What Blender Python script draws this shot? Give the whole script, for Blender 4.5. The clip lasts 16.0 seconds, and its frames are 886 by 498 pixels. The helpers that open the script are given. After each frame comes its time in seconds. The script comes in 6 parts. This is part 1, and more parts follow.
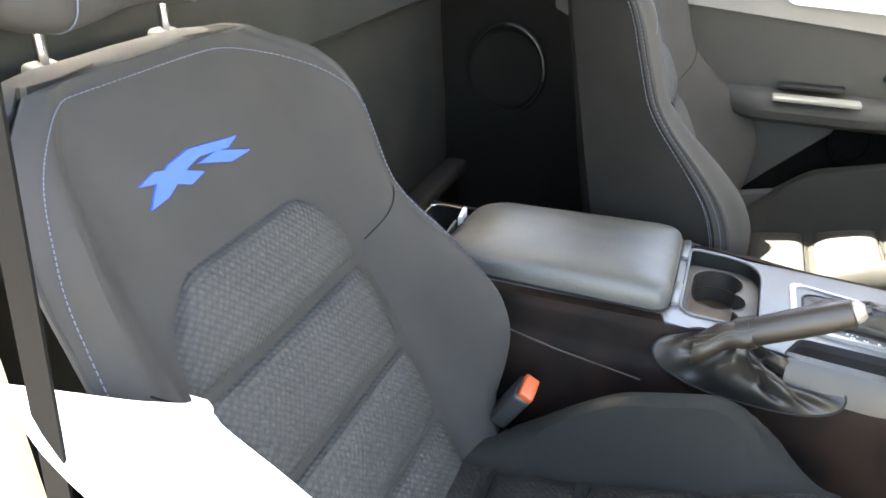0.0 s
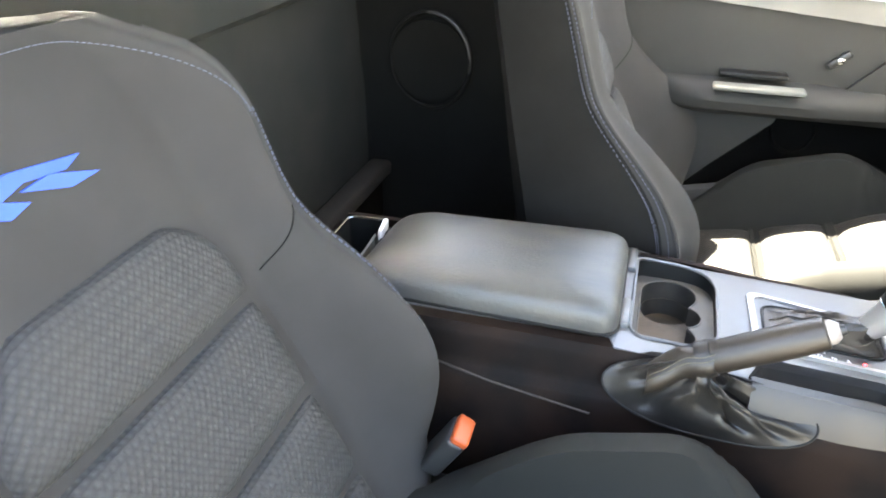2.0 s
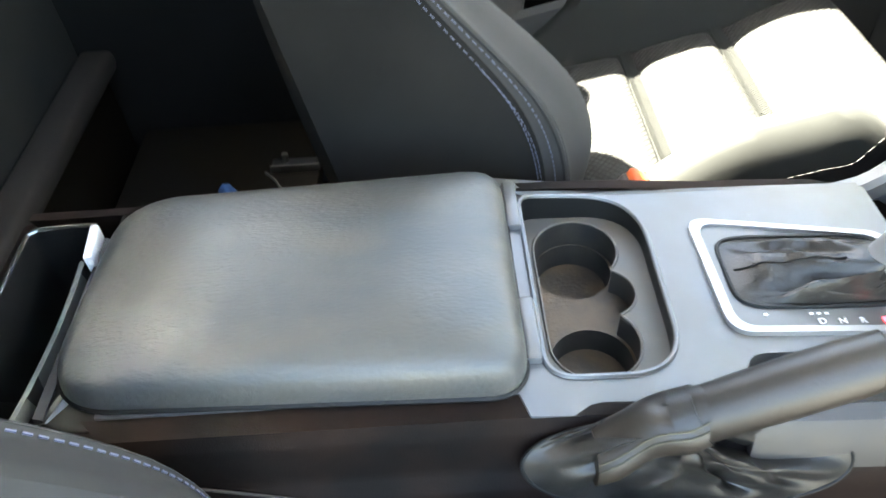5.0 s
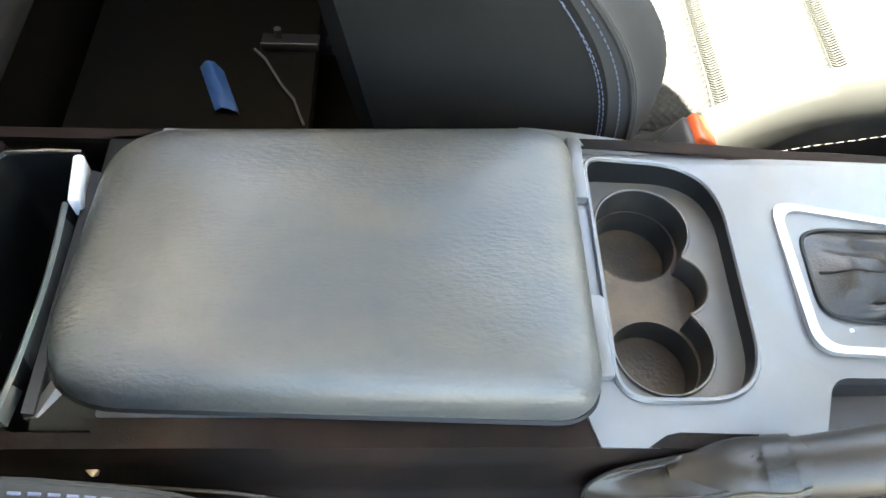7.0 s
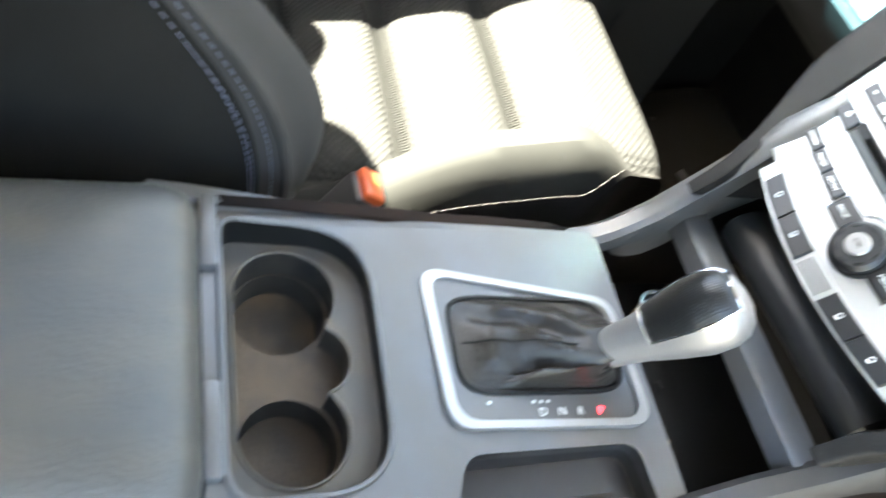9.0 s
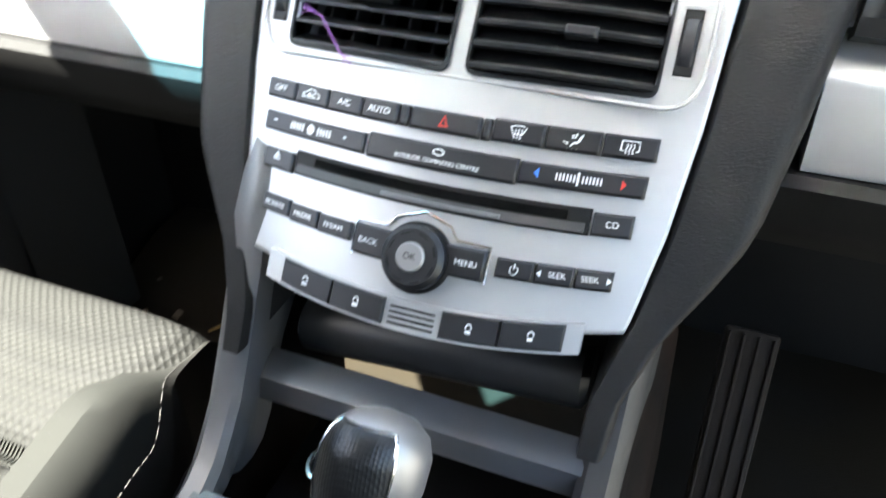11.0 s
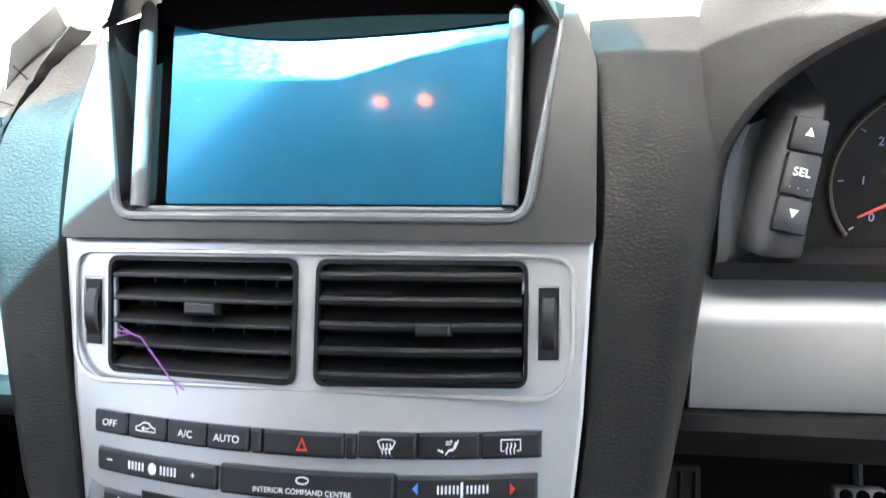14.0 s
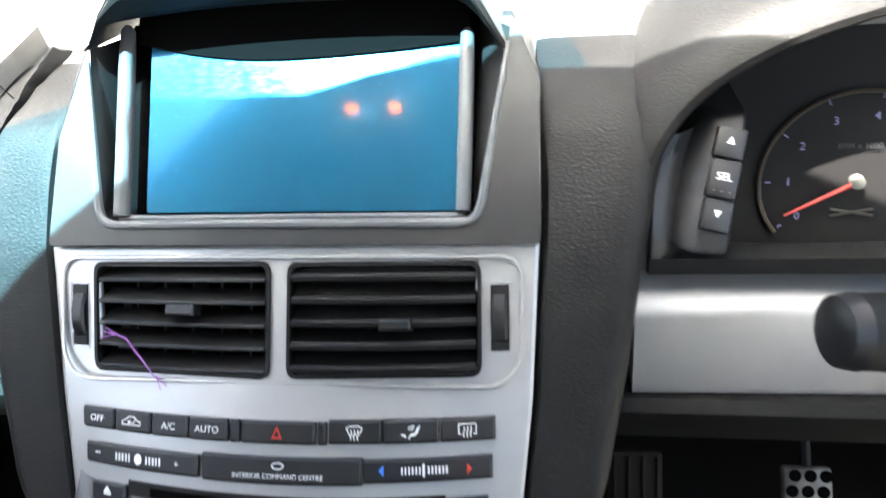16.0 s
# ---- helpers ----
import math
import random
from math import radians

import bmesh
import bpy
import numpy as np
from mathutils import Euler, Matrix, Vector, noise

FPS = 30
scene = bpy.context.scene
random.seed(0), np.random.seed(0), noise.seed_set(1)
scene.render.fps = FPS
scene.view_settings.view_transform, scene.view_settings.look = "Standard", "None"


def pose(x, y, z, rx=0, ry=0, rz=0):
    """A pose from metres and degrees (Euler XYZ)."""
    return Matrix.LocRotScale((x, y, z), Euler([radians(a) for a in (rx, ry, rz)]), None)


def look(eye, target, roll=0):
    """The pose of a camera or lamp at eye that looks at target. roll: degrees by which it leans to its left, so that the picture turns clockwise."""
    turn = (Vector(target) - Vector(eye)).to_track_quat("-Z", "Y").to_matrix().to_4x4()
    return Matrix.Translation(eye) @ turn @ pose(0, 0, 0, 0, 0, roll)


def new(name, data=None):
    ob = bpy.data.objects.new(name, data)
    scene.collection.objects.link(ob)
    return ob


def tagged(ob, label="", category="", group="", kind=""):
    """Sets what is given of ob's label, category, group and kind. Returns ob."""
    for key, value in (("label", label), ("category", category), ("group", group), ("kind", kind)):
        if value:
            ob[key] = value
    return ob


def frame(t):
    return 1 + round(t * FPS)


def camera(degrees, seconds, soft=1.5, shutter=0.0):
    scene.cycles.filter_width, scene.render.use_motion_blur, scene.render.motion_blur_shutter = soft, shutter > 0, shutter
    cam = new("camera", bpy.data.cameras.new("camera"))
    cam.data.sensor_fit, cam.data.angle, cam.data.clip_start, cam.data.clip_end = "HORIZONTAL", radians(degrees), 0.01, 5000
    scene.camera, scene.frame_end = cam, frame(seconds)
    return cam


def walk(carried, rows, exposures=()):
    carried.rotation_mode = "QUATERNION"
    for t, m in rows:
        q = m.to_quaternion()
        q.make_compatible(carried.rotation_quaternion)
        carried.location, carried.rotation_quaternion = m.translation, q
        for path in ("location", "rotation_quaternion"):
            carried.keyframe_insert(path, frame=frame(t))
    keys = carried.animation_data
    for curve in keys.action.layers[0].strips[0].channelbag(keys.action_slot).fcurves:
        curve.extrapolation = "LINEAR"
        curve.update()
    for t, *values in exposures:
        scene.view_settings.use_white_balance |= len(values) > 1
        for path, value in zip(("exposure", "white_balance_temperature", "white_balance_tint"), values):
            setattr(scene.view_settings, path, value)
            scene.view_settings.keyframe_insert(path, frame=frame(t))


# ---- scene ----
cam = camera(61.7, 16.0, soft=1.5, shutter=0.5)
PATH = [
    (0, (1.001, 0.036, 1.074), (-0.644, -0.603, 0.134), 0.4),
    (0.5, (0.977, 0.034, 1.063), (-0.621, -0.622, 0.054), -0.0),
    (1, (0.94, 0.057, 1.042), (-0.605, -0.634, -0.024), -1.4),
    (1.5, (0.891, 0.056, 1.041), (-0.712, -0.595, 0.038), -1.1),
    (2, (0.858, 0.012, 1.039), (-0.831, -0.468, 0.082), 0.7),
    (2.5, (0.825, 0.0, 1.04), (-0.916, -0.368, 0.128), 0.3),
    (3, (0.777, 0.023, 1.058), (-1.008, -0.276, 0.207), -1.2),
    (3.5, (0.722, 0.033, 1.071), (-1.066, -0.18, 0.198), -1.5),
    (4, (0.647, 0.04, 1.07), (-1.105, -0.092, 0.115), -2.8),
    (4.5, (0.556, 0.011, 1.015), (-1.087, -0.024, -0.126), -3.9),
    (5, (0.402, -0.036, 0.973), (-1.008, -0.055, -0.446), -4.2),
    (7.5, (0.249, -0.112, 0.972), (-0.767, 0.051, -0.743), 8.6),
    (8, (0.228, -0.088, 0.972), (-0.738, 0.204, -0.754), 15.1),
    (8.5, (0.226, -0.057, 0.974), (-0.706, 0.42, -0.73), 23.8),
    (9, (0.219, -0.017, 0.957), (-0.84, 0.723, -0.57), 29.8),
    (9.5, (0.217, 0.016, 0.929), (-0.827, 1.064, -0.417), 25.5),
    (10, (0.18, 0.055, 0.886), (-0.701, 1.335, -0.374), 14.6),
    (12.5, (0.129, 0.212, 0.959), (-0.306, 1.806, -0.168), -6.7),
    (13, (0.133, 0.222, 0.969), (-0.284, 1.832, -0.142), -6.8),
    (13.5, (0.136, 0.232, 0.978), (-0.263, 1.869, -0.1), -6.6),
    (14, (0.136, 0.247, 0.991), (-0.237, 1.9, -0.069), -6.3),
    (14.5, (0.135, 0.256, 0.996), (-0.221, 1.924, -0.049), -6.1),
    (15, (0.131, 0.264, 0.999), (-0.214, 1.922, -0.064), -6.1),
    (15.5, (0.135, 0.261, 1.01), (-0.205, 1.92, -0.055), -6.3),
    (16, (0.154, 0.221, 1.009), (-0.172, 1.882, -0.057), -6.4),
]
EXPO = [(0, 5.87, 7750, 9), (2, 6.1, 7800, 9), (3, 6.05, 7600, 6), (4, 6.05, 7400, 4), (5.2, 6.05, 7300, 3), (7.3, 6.15, 7500, 4), (9.2, 5.5, 7350, 4), (10.2, 4.92, 7050, 4), (12.4, 4.27, 6750, 8), (14.5, 3.97, 6800, 8), (16, 3.97, 6800, 8)]
walk(cam, [(t, look(eye, target, roll)) for t, eye, target, roll in PATH], EXPO)

# ---- daylight ----
SUN_TO = Vector((-0.325, -0.54, 1.0)).normalized()
world = bpy.data.worlds.new("sky")
scene.world = world
world.use_nodes = True
wn = world.node_tree.nodes
sky = wn.new("ShaderNodeTexSky")
sky.sky_type, sky.sun_disc = "NISHITA", False
sky.air_density, sky.dust_density, sky.ozone_density = 1.0, 2.0, 1.0
sky.sun_elevation = math.asin(SUN_TO.z)
sky.sun_rotation = math.atan2(SUN_TO.x, SUN_TO.y)
wn["Background"].inputs["Strength"].default_value = 0.05
world.node_tree.links.new(sky.outputs["Color"], wn["Background"].inputs["Color"])
sun_data = bpy.data.lights.new("sun", "SUN")
sun_data.energy, sun_data.angle, sun_data.color = 5.0, radians(0.5), (1.0, 0.985, 0.95)
sun_ob = new("sun", sun_data)
sun_ob.matrix_world = look(SUN_TO * 20, (0, 0, 0))
scene.view_settings.exposure = 2.0


# ---- materials ----
def material(name, color, rough=0.6, metal=0.0, grain=None, bump=0.15, vary=0.25, stain=None, stain_scale=6.0, coat=0.0, spec=0.5, voronoi=False, aniso_x=1.0, turn=(0, 0, 0), depth=None, dip=0.45):
    """grain: features per metre of the fine relief; vary: how much the tone shifts; stain: a second colour in patches."""
    m = bpy.data.materials.new(name)
    m.use_nodes = True
    nt = m.node_tree
    b = nt.nodes["Principled BSDF"]
    b.inputs["Roughness"].default_value, b.inputs["Metallic"].default_value = rough, metal
    b.inputs["Coat Weight"].default_value = coat
    b.inputs["Specular IOR Level"].default_value = spec
    co = nt.nodes.new("ShaderNodeTexCoord")
    mp = nt.nodes.new("ShaderNodeMapping")
    mp.inputs["Scale"].default_value = (aniso_x, 1, 1)
    mp.inputs["Rotation"].default_value = [radians(a) for a in turn]
    nt.links.new(co.outputs["Object"], mp.inputs["Vector"])
    big = nt.nodes.new("ShaderNodeTexNoise")
    big.inputs["Scale"].default_value, big.inputs["Detail"].default_value = stain_scale, 6
    nt.links.new(mp.outputs["Vector"], big.inputs["Vector"])
    ramp = nt.nodes.new("ShaderNodeValToRGB")
    c = Vector(color)
    lo, hi = c * (1 - vary), c * (1 + vary)
    if stain:
        lo = Vector(stain)
    ramp.color_ramp.elements[0].color, ramp.color_ramp.elements[1].color = (*lo, 1), (*hi, 1)
    ramp.color_ramp.elements[0].position, ramp.color_ramp.elements[1].position = (0.38, 0.62) if stain else (0.3, 0.7)
    nt.links.new(big.outputs["Fac"], ramp.inputs["Fac"])
    nt.links.new(ramp.outputs["Color"], b.inputs["Base Color"])
    rr = nt.nodes.new("ShaderNodeMapRange")
    rr.inputs["To Min"].default_value, rr.inputs["To Max"].default_value = max(0.02, rough - 0.1), min(1.0, rough + 0.1)
    nt.links.new(big.outputs["Fac"], rr.inputs["Value"])
    nt.links.new(rr.outputs["Result"], b.inputs["Roughness"])
    if grain:
        if voronoi:
            fine = nt.nodes.new("ShaderNodeTexVoronoi")
            fine.inputs["Scale"].default_value, fine.inputs["Randomness"].default_value = grain, 0.08
            out = fine.outputs["Distance"]
            dim = nt.nodes.new("ShaderNodeMapRange")
            dim.inputs["From Max"].default_value, dim.inputs["To Min"].default_value, dim.inputs["To Max"].default_value = 0.75, 1.25, dip
            mul = nt.nodes.new("ShaderNodeVectorMath")
            mul.operation = "SCALE"
            nt.links.new(out, dim.inputs["Value"])
            nt.links.new(ramp.outputs["Color"], mul.inputs[0])
            nt.links.new(dim.outputs["Result"], mul.inputs["Scale"])
            nt.links.new(mul.outputs["Vector"], b.inputs["Base Color"])
        else:
            fine = nt.nodes.new("ShaderNodeTexNoise")
            fine.inputs["Scale"].default_value, fine.inputs["Detail"].default_value = grain, 4
            out = fine.outputs["Fac"]
        nt.links.new(mp.outputs["Vector"], fine.inputs["Vector"])
        bp = nt.nodes.new("ShaderNodeBump")
        bp.inputs["Strength"].default_value, bp.inputs["Distance"].default_value = bump, depth or 0.5 / grain
        nt.links.new(out, bp.inputs["Height"])
        nt.links.new(bp.outputs["Normal"], b.inputs["Normal"])
    return m


def glow(name, color, strength):
    m = bpy.data.materials.new(name)
    m.use_nodes = True
    b = m.node_tree.nodes["Principled BSDF"]
    b.inputs["Base Color"].default_value = (*color, 1)
    b.inputs["Emission Color"].default_value, b.inputs["Emission Strength"].default_value = (*color, 1), strength
    return m


def glass(name, rough=0.02):
    m = bpy.data.materials.new(name)
    m.use_nodes = True
    b = m.node_tree.nodes["Principled BSDF"]
    b.inputs["Transmission Weight"].default_value, b.inputs["Roughness"].default_value, b.inputs["IOR"].default_value = 1.0, rough, 1.45
    return m


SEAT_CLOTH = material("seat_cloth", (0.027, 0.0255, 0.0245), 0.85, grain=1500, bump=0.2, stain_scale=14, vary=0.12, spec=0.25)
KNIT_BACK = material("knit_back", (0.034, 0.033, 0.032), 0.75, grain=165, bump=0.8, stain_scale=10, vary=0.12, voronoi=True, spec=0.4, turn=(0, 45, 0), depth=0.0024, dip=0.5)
# Cushion copies of the backrest cloths, darkened so the sun does not bleach them.
KNIT_SEAT = material("knit_seat_dimmed", (0.0080, 0.0082, 0.0069), 0.8, grain=150, bump=0.9, stain_scale=10, vary=0.15, voronoi=True, spec=0.3, turn=(0, 0, 45), depth=0.0026, dip=0.3)
CUSHION_CLOTH = material("cushion_cloth_dimmed", (0.0100, 0.0103, 0.0090), 0.85, grain=1500, bump=0.25, stain_scale=14, vary=0.14, spec=0.2)
# Seamed side cloth; part of its darkness is shade put into the colour.
SEAT_BACK = material("seat_side_cloth", (0.0095, 0.0091, 0.0085), 0.9, grain=1200, bump=0.2, stain_scale=8, spec=0.08)
THREAD = material("blue_grey_thread", (0.075, 0.084, 0.125), 0.7, grain=900)
TAN_THREAD = material("tan_thread", (0.060, 0.052, 0.032), 0.7, grain=900)
LOGO_BLUE = material("blue_embroidery", (0.010, 0.065, 0.40), 0.6, grain=900, bump=0.3)
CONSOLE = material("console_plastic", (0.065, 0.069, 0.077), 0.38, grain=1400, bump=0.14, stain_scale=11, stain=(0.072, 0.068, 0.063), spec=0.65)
# Brown-dusted plastic, darkened far below the top to carry the flank's shade.
CONSOLE_SIDE = material("console_side_shaded", (0.0044, 0.0035, 0.0033), 0.62, grain=700, bump=0.25, stain_scale=13, stain=(0.0125, 0.0074, 0.0056), spec=0.07)
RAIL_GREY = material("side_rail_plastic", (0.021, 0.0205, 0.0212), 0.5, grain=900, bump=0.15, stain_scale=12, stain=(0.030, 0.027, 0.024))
LID_SKIN = material("armrest_skin", (0.034, 0.0365, 0.0372), 0.42, grain=170, bump=0.24, stain_scale=9, stain=(0.060, 0.057, 0.050), aniso_x=2.4)
LINE_GREY = material("flank_line_plastic", (0.036, 0.030, 0.025), 0.7, grain=500, bump=0.2, stain=(0.02, 0.016, 0.013), stain_scale=25)
# Insert plastic darkened for the cup walls, painting in the recess shade.
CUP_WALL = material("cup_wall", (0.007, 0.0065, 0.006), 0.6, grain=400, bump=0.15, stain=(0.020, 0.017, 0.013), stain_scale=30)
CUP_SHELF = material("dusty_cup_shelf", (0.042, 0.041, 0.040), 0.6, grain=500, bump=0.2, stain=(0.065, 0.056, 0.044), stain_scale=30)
CUP_DIRT = material("dusty_cup_plastic", (0.019, 0.0150, 0.011), 0.7, grain=300, bump=0.3, stain=(0.056, 0.036, 0.019), stain_scale=22)
BLACK = material("black_plastic", (0.005, 0.005, 0.005), 0.55, grain=1500, bump=0.08, spec=0.25)
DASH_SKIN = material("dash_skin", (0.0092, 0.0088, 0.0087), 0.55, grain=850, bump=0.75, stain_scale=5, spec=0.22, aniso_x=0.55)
# Paler copy of the dash skin; sunlight on the tops is put into its colour.
DASH_LIT = material("sunlit_dash_skin", (0.20, 0.195, 0.185), 0.7, grain=700, bump=0.4, stain=(0.13, 0.127, 0.12), stain_scale=9, spec=0.3)
SCREEN_FRAME = material("screen_frame", (0.095, 0.10, 0.105), 0.4, grain=1600, bump=0.06, vary=0.1)
# Near-black painted in for shade inside ducts, door pocket, slot and screen recess.
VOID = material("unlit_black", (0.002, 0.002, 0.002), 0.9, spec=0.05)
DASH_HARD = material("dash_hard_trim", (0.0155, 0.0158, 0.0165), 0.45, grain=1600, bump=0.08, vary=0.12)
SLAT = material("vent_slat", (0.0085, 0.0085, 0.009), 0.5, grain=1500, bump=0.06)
KNEE = material("knee_panel", (0.0042, 0.0040, 0.0039), 0.7, spec=0.2, grain=500, bump=0.2)
SILVER = material("silver_paint", (0.42, 0.42, 0.415), 0.36, metal=0.55, grain=3000, bump=0.03, vary=0.04)
CHROME = material("satin_chrome", (0.72, 0.72, 0.72), 0.2, metal=1.0, vary=0.08)
BUTTON = material("button_rubber", (0.009, 0.009, 0.010), 0.42, grain=2500, bump=0.06, vary=0.15)
WHITE_INK = material("white_ink", (0.75, 0.75, 0.75), 0.5, vary=0.05)
RED_INK = material("red_ink", (0.5, 0.03, 0.02), 0.5, vary=0.05)
DIAL_FACE = material("dial_face", (0.008, 0.0075, 0.0075), 0.6, grain=900, bump=0.05, spec=0.2)
GAUGE_RING = material("gauge_ring", (0.050, 0.038, 0.026), 0.45, metal=0.3)
GAUGE_INK = material("gauge_numerals", (0.22, 0.22, 0.42), 0.5, vary=0.05)
BLUE_INK = material("blue_ink", (0.05, 0.2, 0.7), 0.5, vary=0.05)
CARPET = material("carpet", (0.0085, 0.0075, 0.0062), 0.95, grain=700, bump=0.8, stain=(0.011, 0.009, 0.006), stain_scale=9, spec=0.05)
QUARTER_TRIM = material("quarter_trim", (0.0085, 0.0081, 0.0075), 0.8, grain=900, bump=0.2, spec=0.1)
BULK_CARPET = material("bulkhead_carpet", (0.0195, 0.0200, 0.0180), 0.95, grain=900, bump=0.7, stain=(0.032, 0.0305, 0.0265), stain_scale=5, spec=0.1)
SILL_TAN = material("dusty_sill", (0.011, 0.0085, 0.006), 0.8, grain=300, bump=0.3, stain=(0.021, 0.016, 0.012))
DOOR_TRIM = material("door_trim", (0.0128, 0.0124, 0.0113), 0.75, grain=800, bump=0.25)
DOOR_LOW = material("door_lower_trim", (0.0085, 0.0082, 0.0076), 0.7, grain=800, bump=0.25)
DOOR_UPPER = material("door_upper", (0.082, 0.079, 0.072), 0.6, grain=700, bump=0.15, vary=0.1)
HEADLINER = material("headliner", (0.32, 0.30, 0.27), 0.9, grain=600, bump=0.3, vary=0.08)
BEIGE = material("beige_pillar", (0.50, 0.40, 0.26), 0.75, grain=700, bump=0.2, vary=0.1)
AIRBAG = material("white_airbag_cloth", (0.82, 0.82, 0.80), 0.85, grain=900, bump=0.3, vary=0.03)
BELT = material("belt_webbing", (0.0035, 0.0033, 0.0034), 0.8, grain=900, bump=0.4, spec=0.1)
ORANGE = material("orange_buckle", (0.42, 0.075, 0.022), 0.4, vary=0.08)
BUCKLE_BLACK = material("buckle_body", (0.02, 0.02, 0.02), 0.5)
LEATHER = material("black_leather", (0.0075, 0.0070, 0.0066), 0.40, spec=0.4, grain=500, bump=0.3, stain=(0.022, 0.019, 0.016), stain_scale=14)
BRAKE_GRIP = material("brake_grip", (0.0095, 0.0072, 0.0054), 0.45, grain=600, bump=0.2, stain=(0.026, 0.0185, 0.012))
KNOB_SILVER = material("knob_silver", (0.34, 0.335, 0.33), 0.40, metal=0.7, vary=0.10)
TIP_WHITE = material("pale_tip", (0.20, 0.175, 0.155), 0.45, vary=0.1)
KNOB_BLACK = material("knob_perforated_leather", (0.012, 0.012, 0.012), 0.34, grain=520, bump=0.5, voronoi=True, depth=0.0006)
BARE_METAL = material("dull_metal", (0.25, 0.24, 0.22), 0.45, metal=0.9, stain=(0.12, 0.10, 0.08))
PEDAL = material("pedal_alloy", (0.34, 0.30, 0.24), 0.5, metal=0.3, stain=(0.12, 0.10, 0.08), stain_scale=20)
PEDAL_BROWN = material("brown_heel_pad", (0.014, 0.0080, 0.0036), 0.85, grain=300, bump=0.3)
PAINT = material("body_paint", (0.05, 0.055, 0.07), 0.25, coat=0.6, vary=0.08)
SCRAP_BLUE = material("blue_scrap", (0.045, 0.12, 0.30), 0.5, vary=0.15)
GOLD_DIRT = material("yellow_scrap", (0.10, 0.062, 0.016), 0.8, grain=300)
GROUND_DIRT = material("yard_gravel", (0.10, 0.095, 0.085), 0.95, grain=60, bump=0.8, stain=(0.07, 0.066, 0.06), stain_scale=0.8)
PALE_GREY = material("pale_grey_vinyl", (0.11, 0.112, 0.10), 0.6, grain=500, bump=0.2)
LAMP = glow("amber_lamp", (1.0, 0.17, 0.015), 7.0)
# Red of the letter P, with a faint glow added to brighten it.
RED_GLOW = glow("red_letter_glow", (1.0, 0.03, 0.05), 0.35)
GLASS = glass("window_glass")


def tinted_pane(name, color):
    m = bpy.data.materials.new(name)
    m.use_nodes = True
    nt = m.node_tree
    clear, gloss, mix = [nt.nodes.new("ShaderNode" + k) for k in ("BsdfTransparent", "BsdfGlossy", "MixShader")]
    clear.inputs["Color"].default_value = (*color, 1)
    gloss.inputs["Roughness"].default_value = 0.03
    mix.inputs["Fac"].default_value = 0.05
    nt.links.new(clear.outputs["BSDF"], mix.inputs[1])
    nt.links.new(gloss.outputs["BSDF"], mix.inputs[2])
    nt.links.new(mix.outputs["Shader"], nt.nodes["Material Output"].inputs["Surface"])
    return m


SUN_TINT = tinted_pane("blue_sun_tint", (0.30, 0.72, 0.92))


# ---- mesh helpers ----
def part(name, bm, mat, parent=None, label="", smooth=True):
    me = bpy.data.meshes.new(name)
    bm.normal_update()
    bm.to_mesh(me)
    bm.free()
    if smooth:
        for p in me.polygons:
            p.use_smooth = True
        me.set_sharp_from_angle(angle=radians(38))
    me.materials.append(mat)
    ob = new(name, me)
    ob.parent = parent
    if label:
        ob["label"] = label
    return ob


def thing(name, label, category, group="", kind=""):
    return tagged(new(name), label, category, group, kind)


def box(cx, cy, cz, sx, sy, sz, bev=0.003, seg=2, m=None, bm=None):
    """A bevelled block, centre and full sizes."""
    own = bmesh.new()
    bmesh.ops.create_cube(own, size=1)
    for v in own.verts:
        v.co = Vector((v.co.x * sx, v.co.y * sy, v.co.z * sz))
    if bev:
        bmesh.ops.bevel(own, geom=own.edges[:], offset=min(bev, 0.45 * min(sx, sy, sz)), segments=seg, affect="EDGES", profile=0.5)
    own.transform((m or Matrix()) if m is not None else Matrix.Translation((cx, cy, cz)))
    if bm is None:
        return own
    return joined(bm, own)


def joined(bm, other):
    me = bpy.data.meshes.new("tmp")
    other.to_mesh(me)
    other.free()
    bm.from_mesh(me)
    bpy.data.meshes.remove(me)
    return bm


def loft(rings, closed=True, caps=True, bm=None):
    """Skin through rings of equally many points."""
    bm = bm or bmesh.new()
    rows = [[bm.verts.new(p) for p in ring] for ring in rings]
    n = len(rows[0])
    for a, b in zip(rows, rows[1:]):
        for i in range(n if closed else n - 1):
            j = (i + 1) % n
            bm.faces.new((a[i], a[j], b[j], b[i]))
    if caps and closed:
        bm.faces.new(rows[0][::-1])
        bm.faces.new(rows[-1])
    bmesh.ops.recalc_face_normals(bm, faces=bm.faces[:])
    return bm


def tube(points, r, n=8, bm=None, caps=True):
    pts = [Vector(p) for p in points]
    rad = r if isinstance(r, (list, tuple)) else [r] * len(pts)
    rings, side = [], None
    for i, p in enumerate(pts):
        d = (pts[min(i + 1, len(pts) - 1)] - pts[max(i - 1, 0)]).normalized()
        if side is None:
            side = d.orthogonal().normalized()
        side = (side - d * side.dot(d)).normalized()
        up = d.cross(side)
        rings.append([p + (side * math.cos(a) + up * math.sin(a)) * rad[i] for a in [2 * math.pi * k / n for k in range(n)]])
    return loft(rings, True, caps, bm)


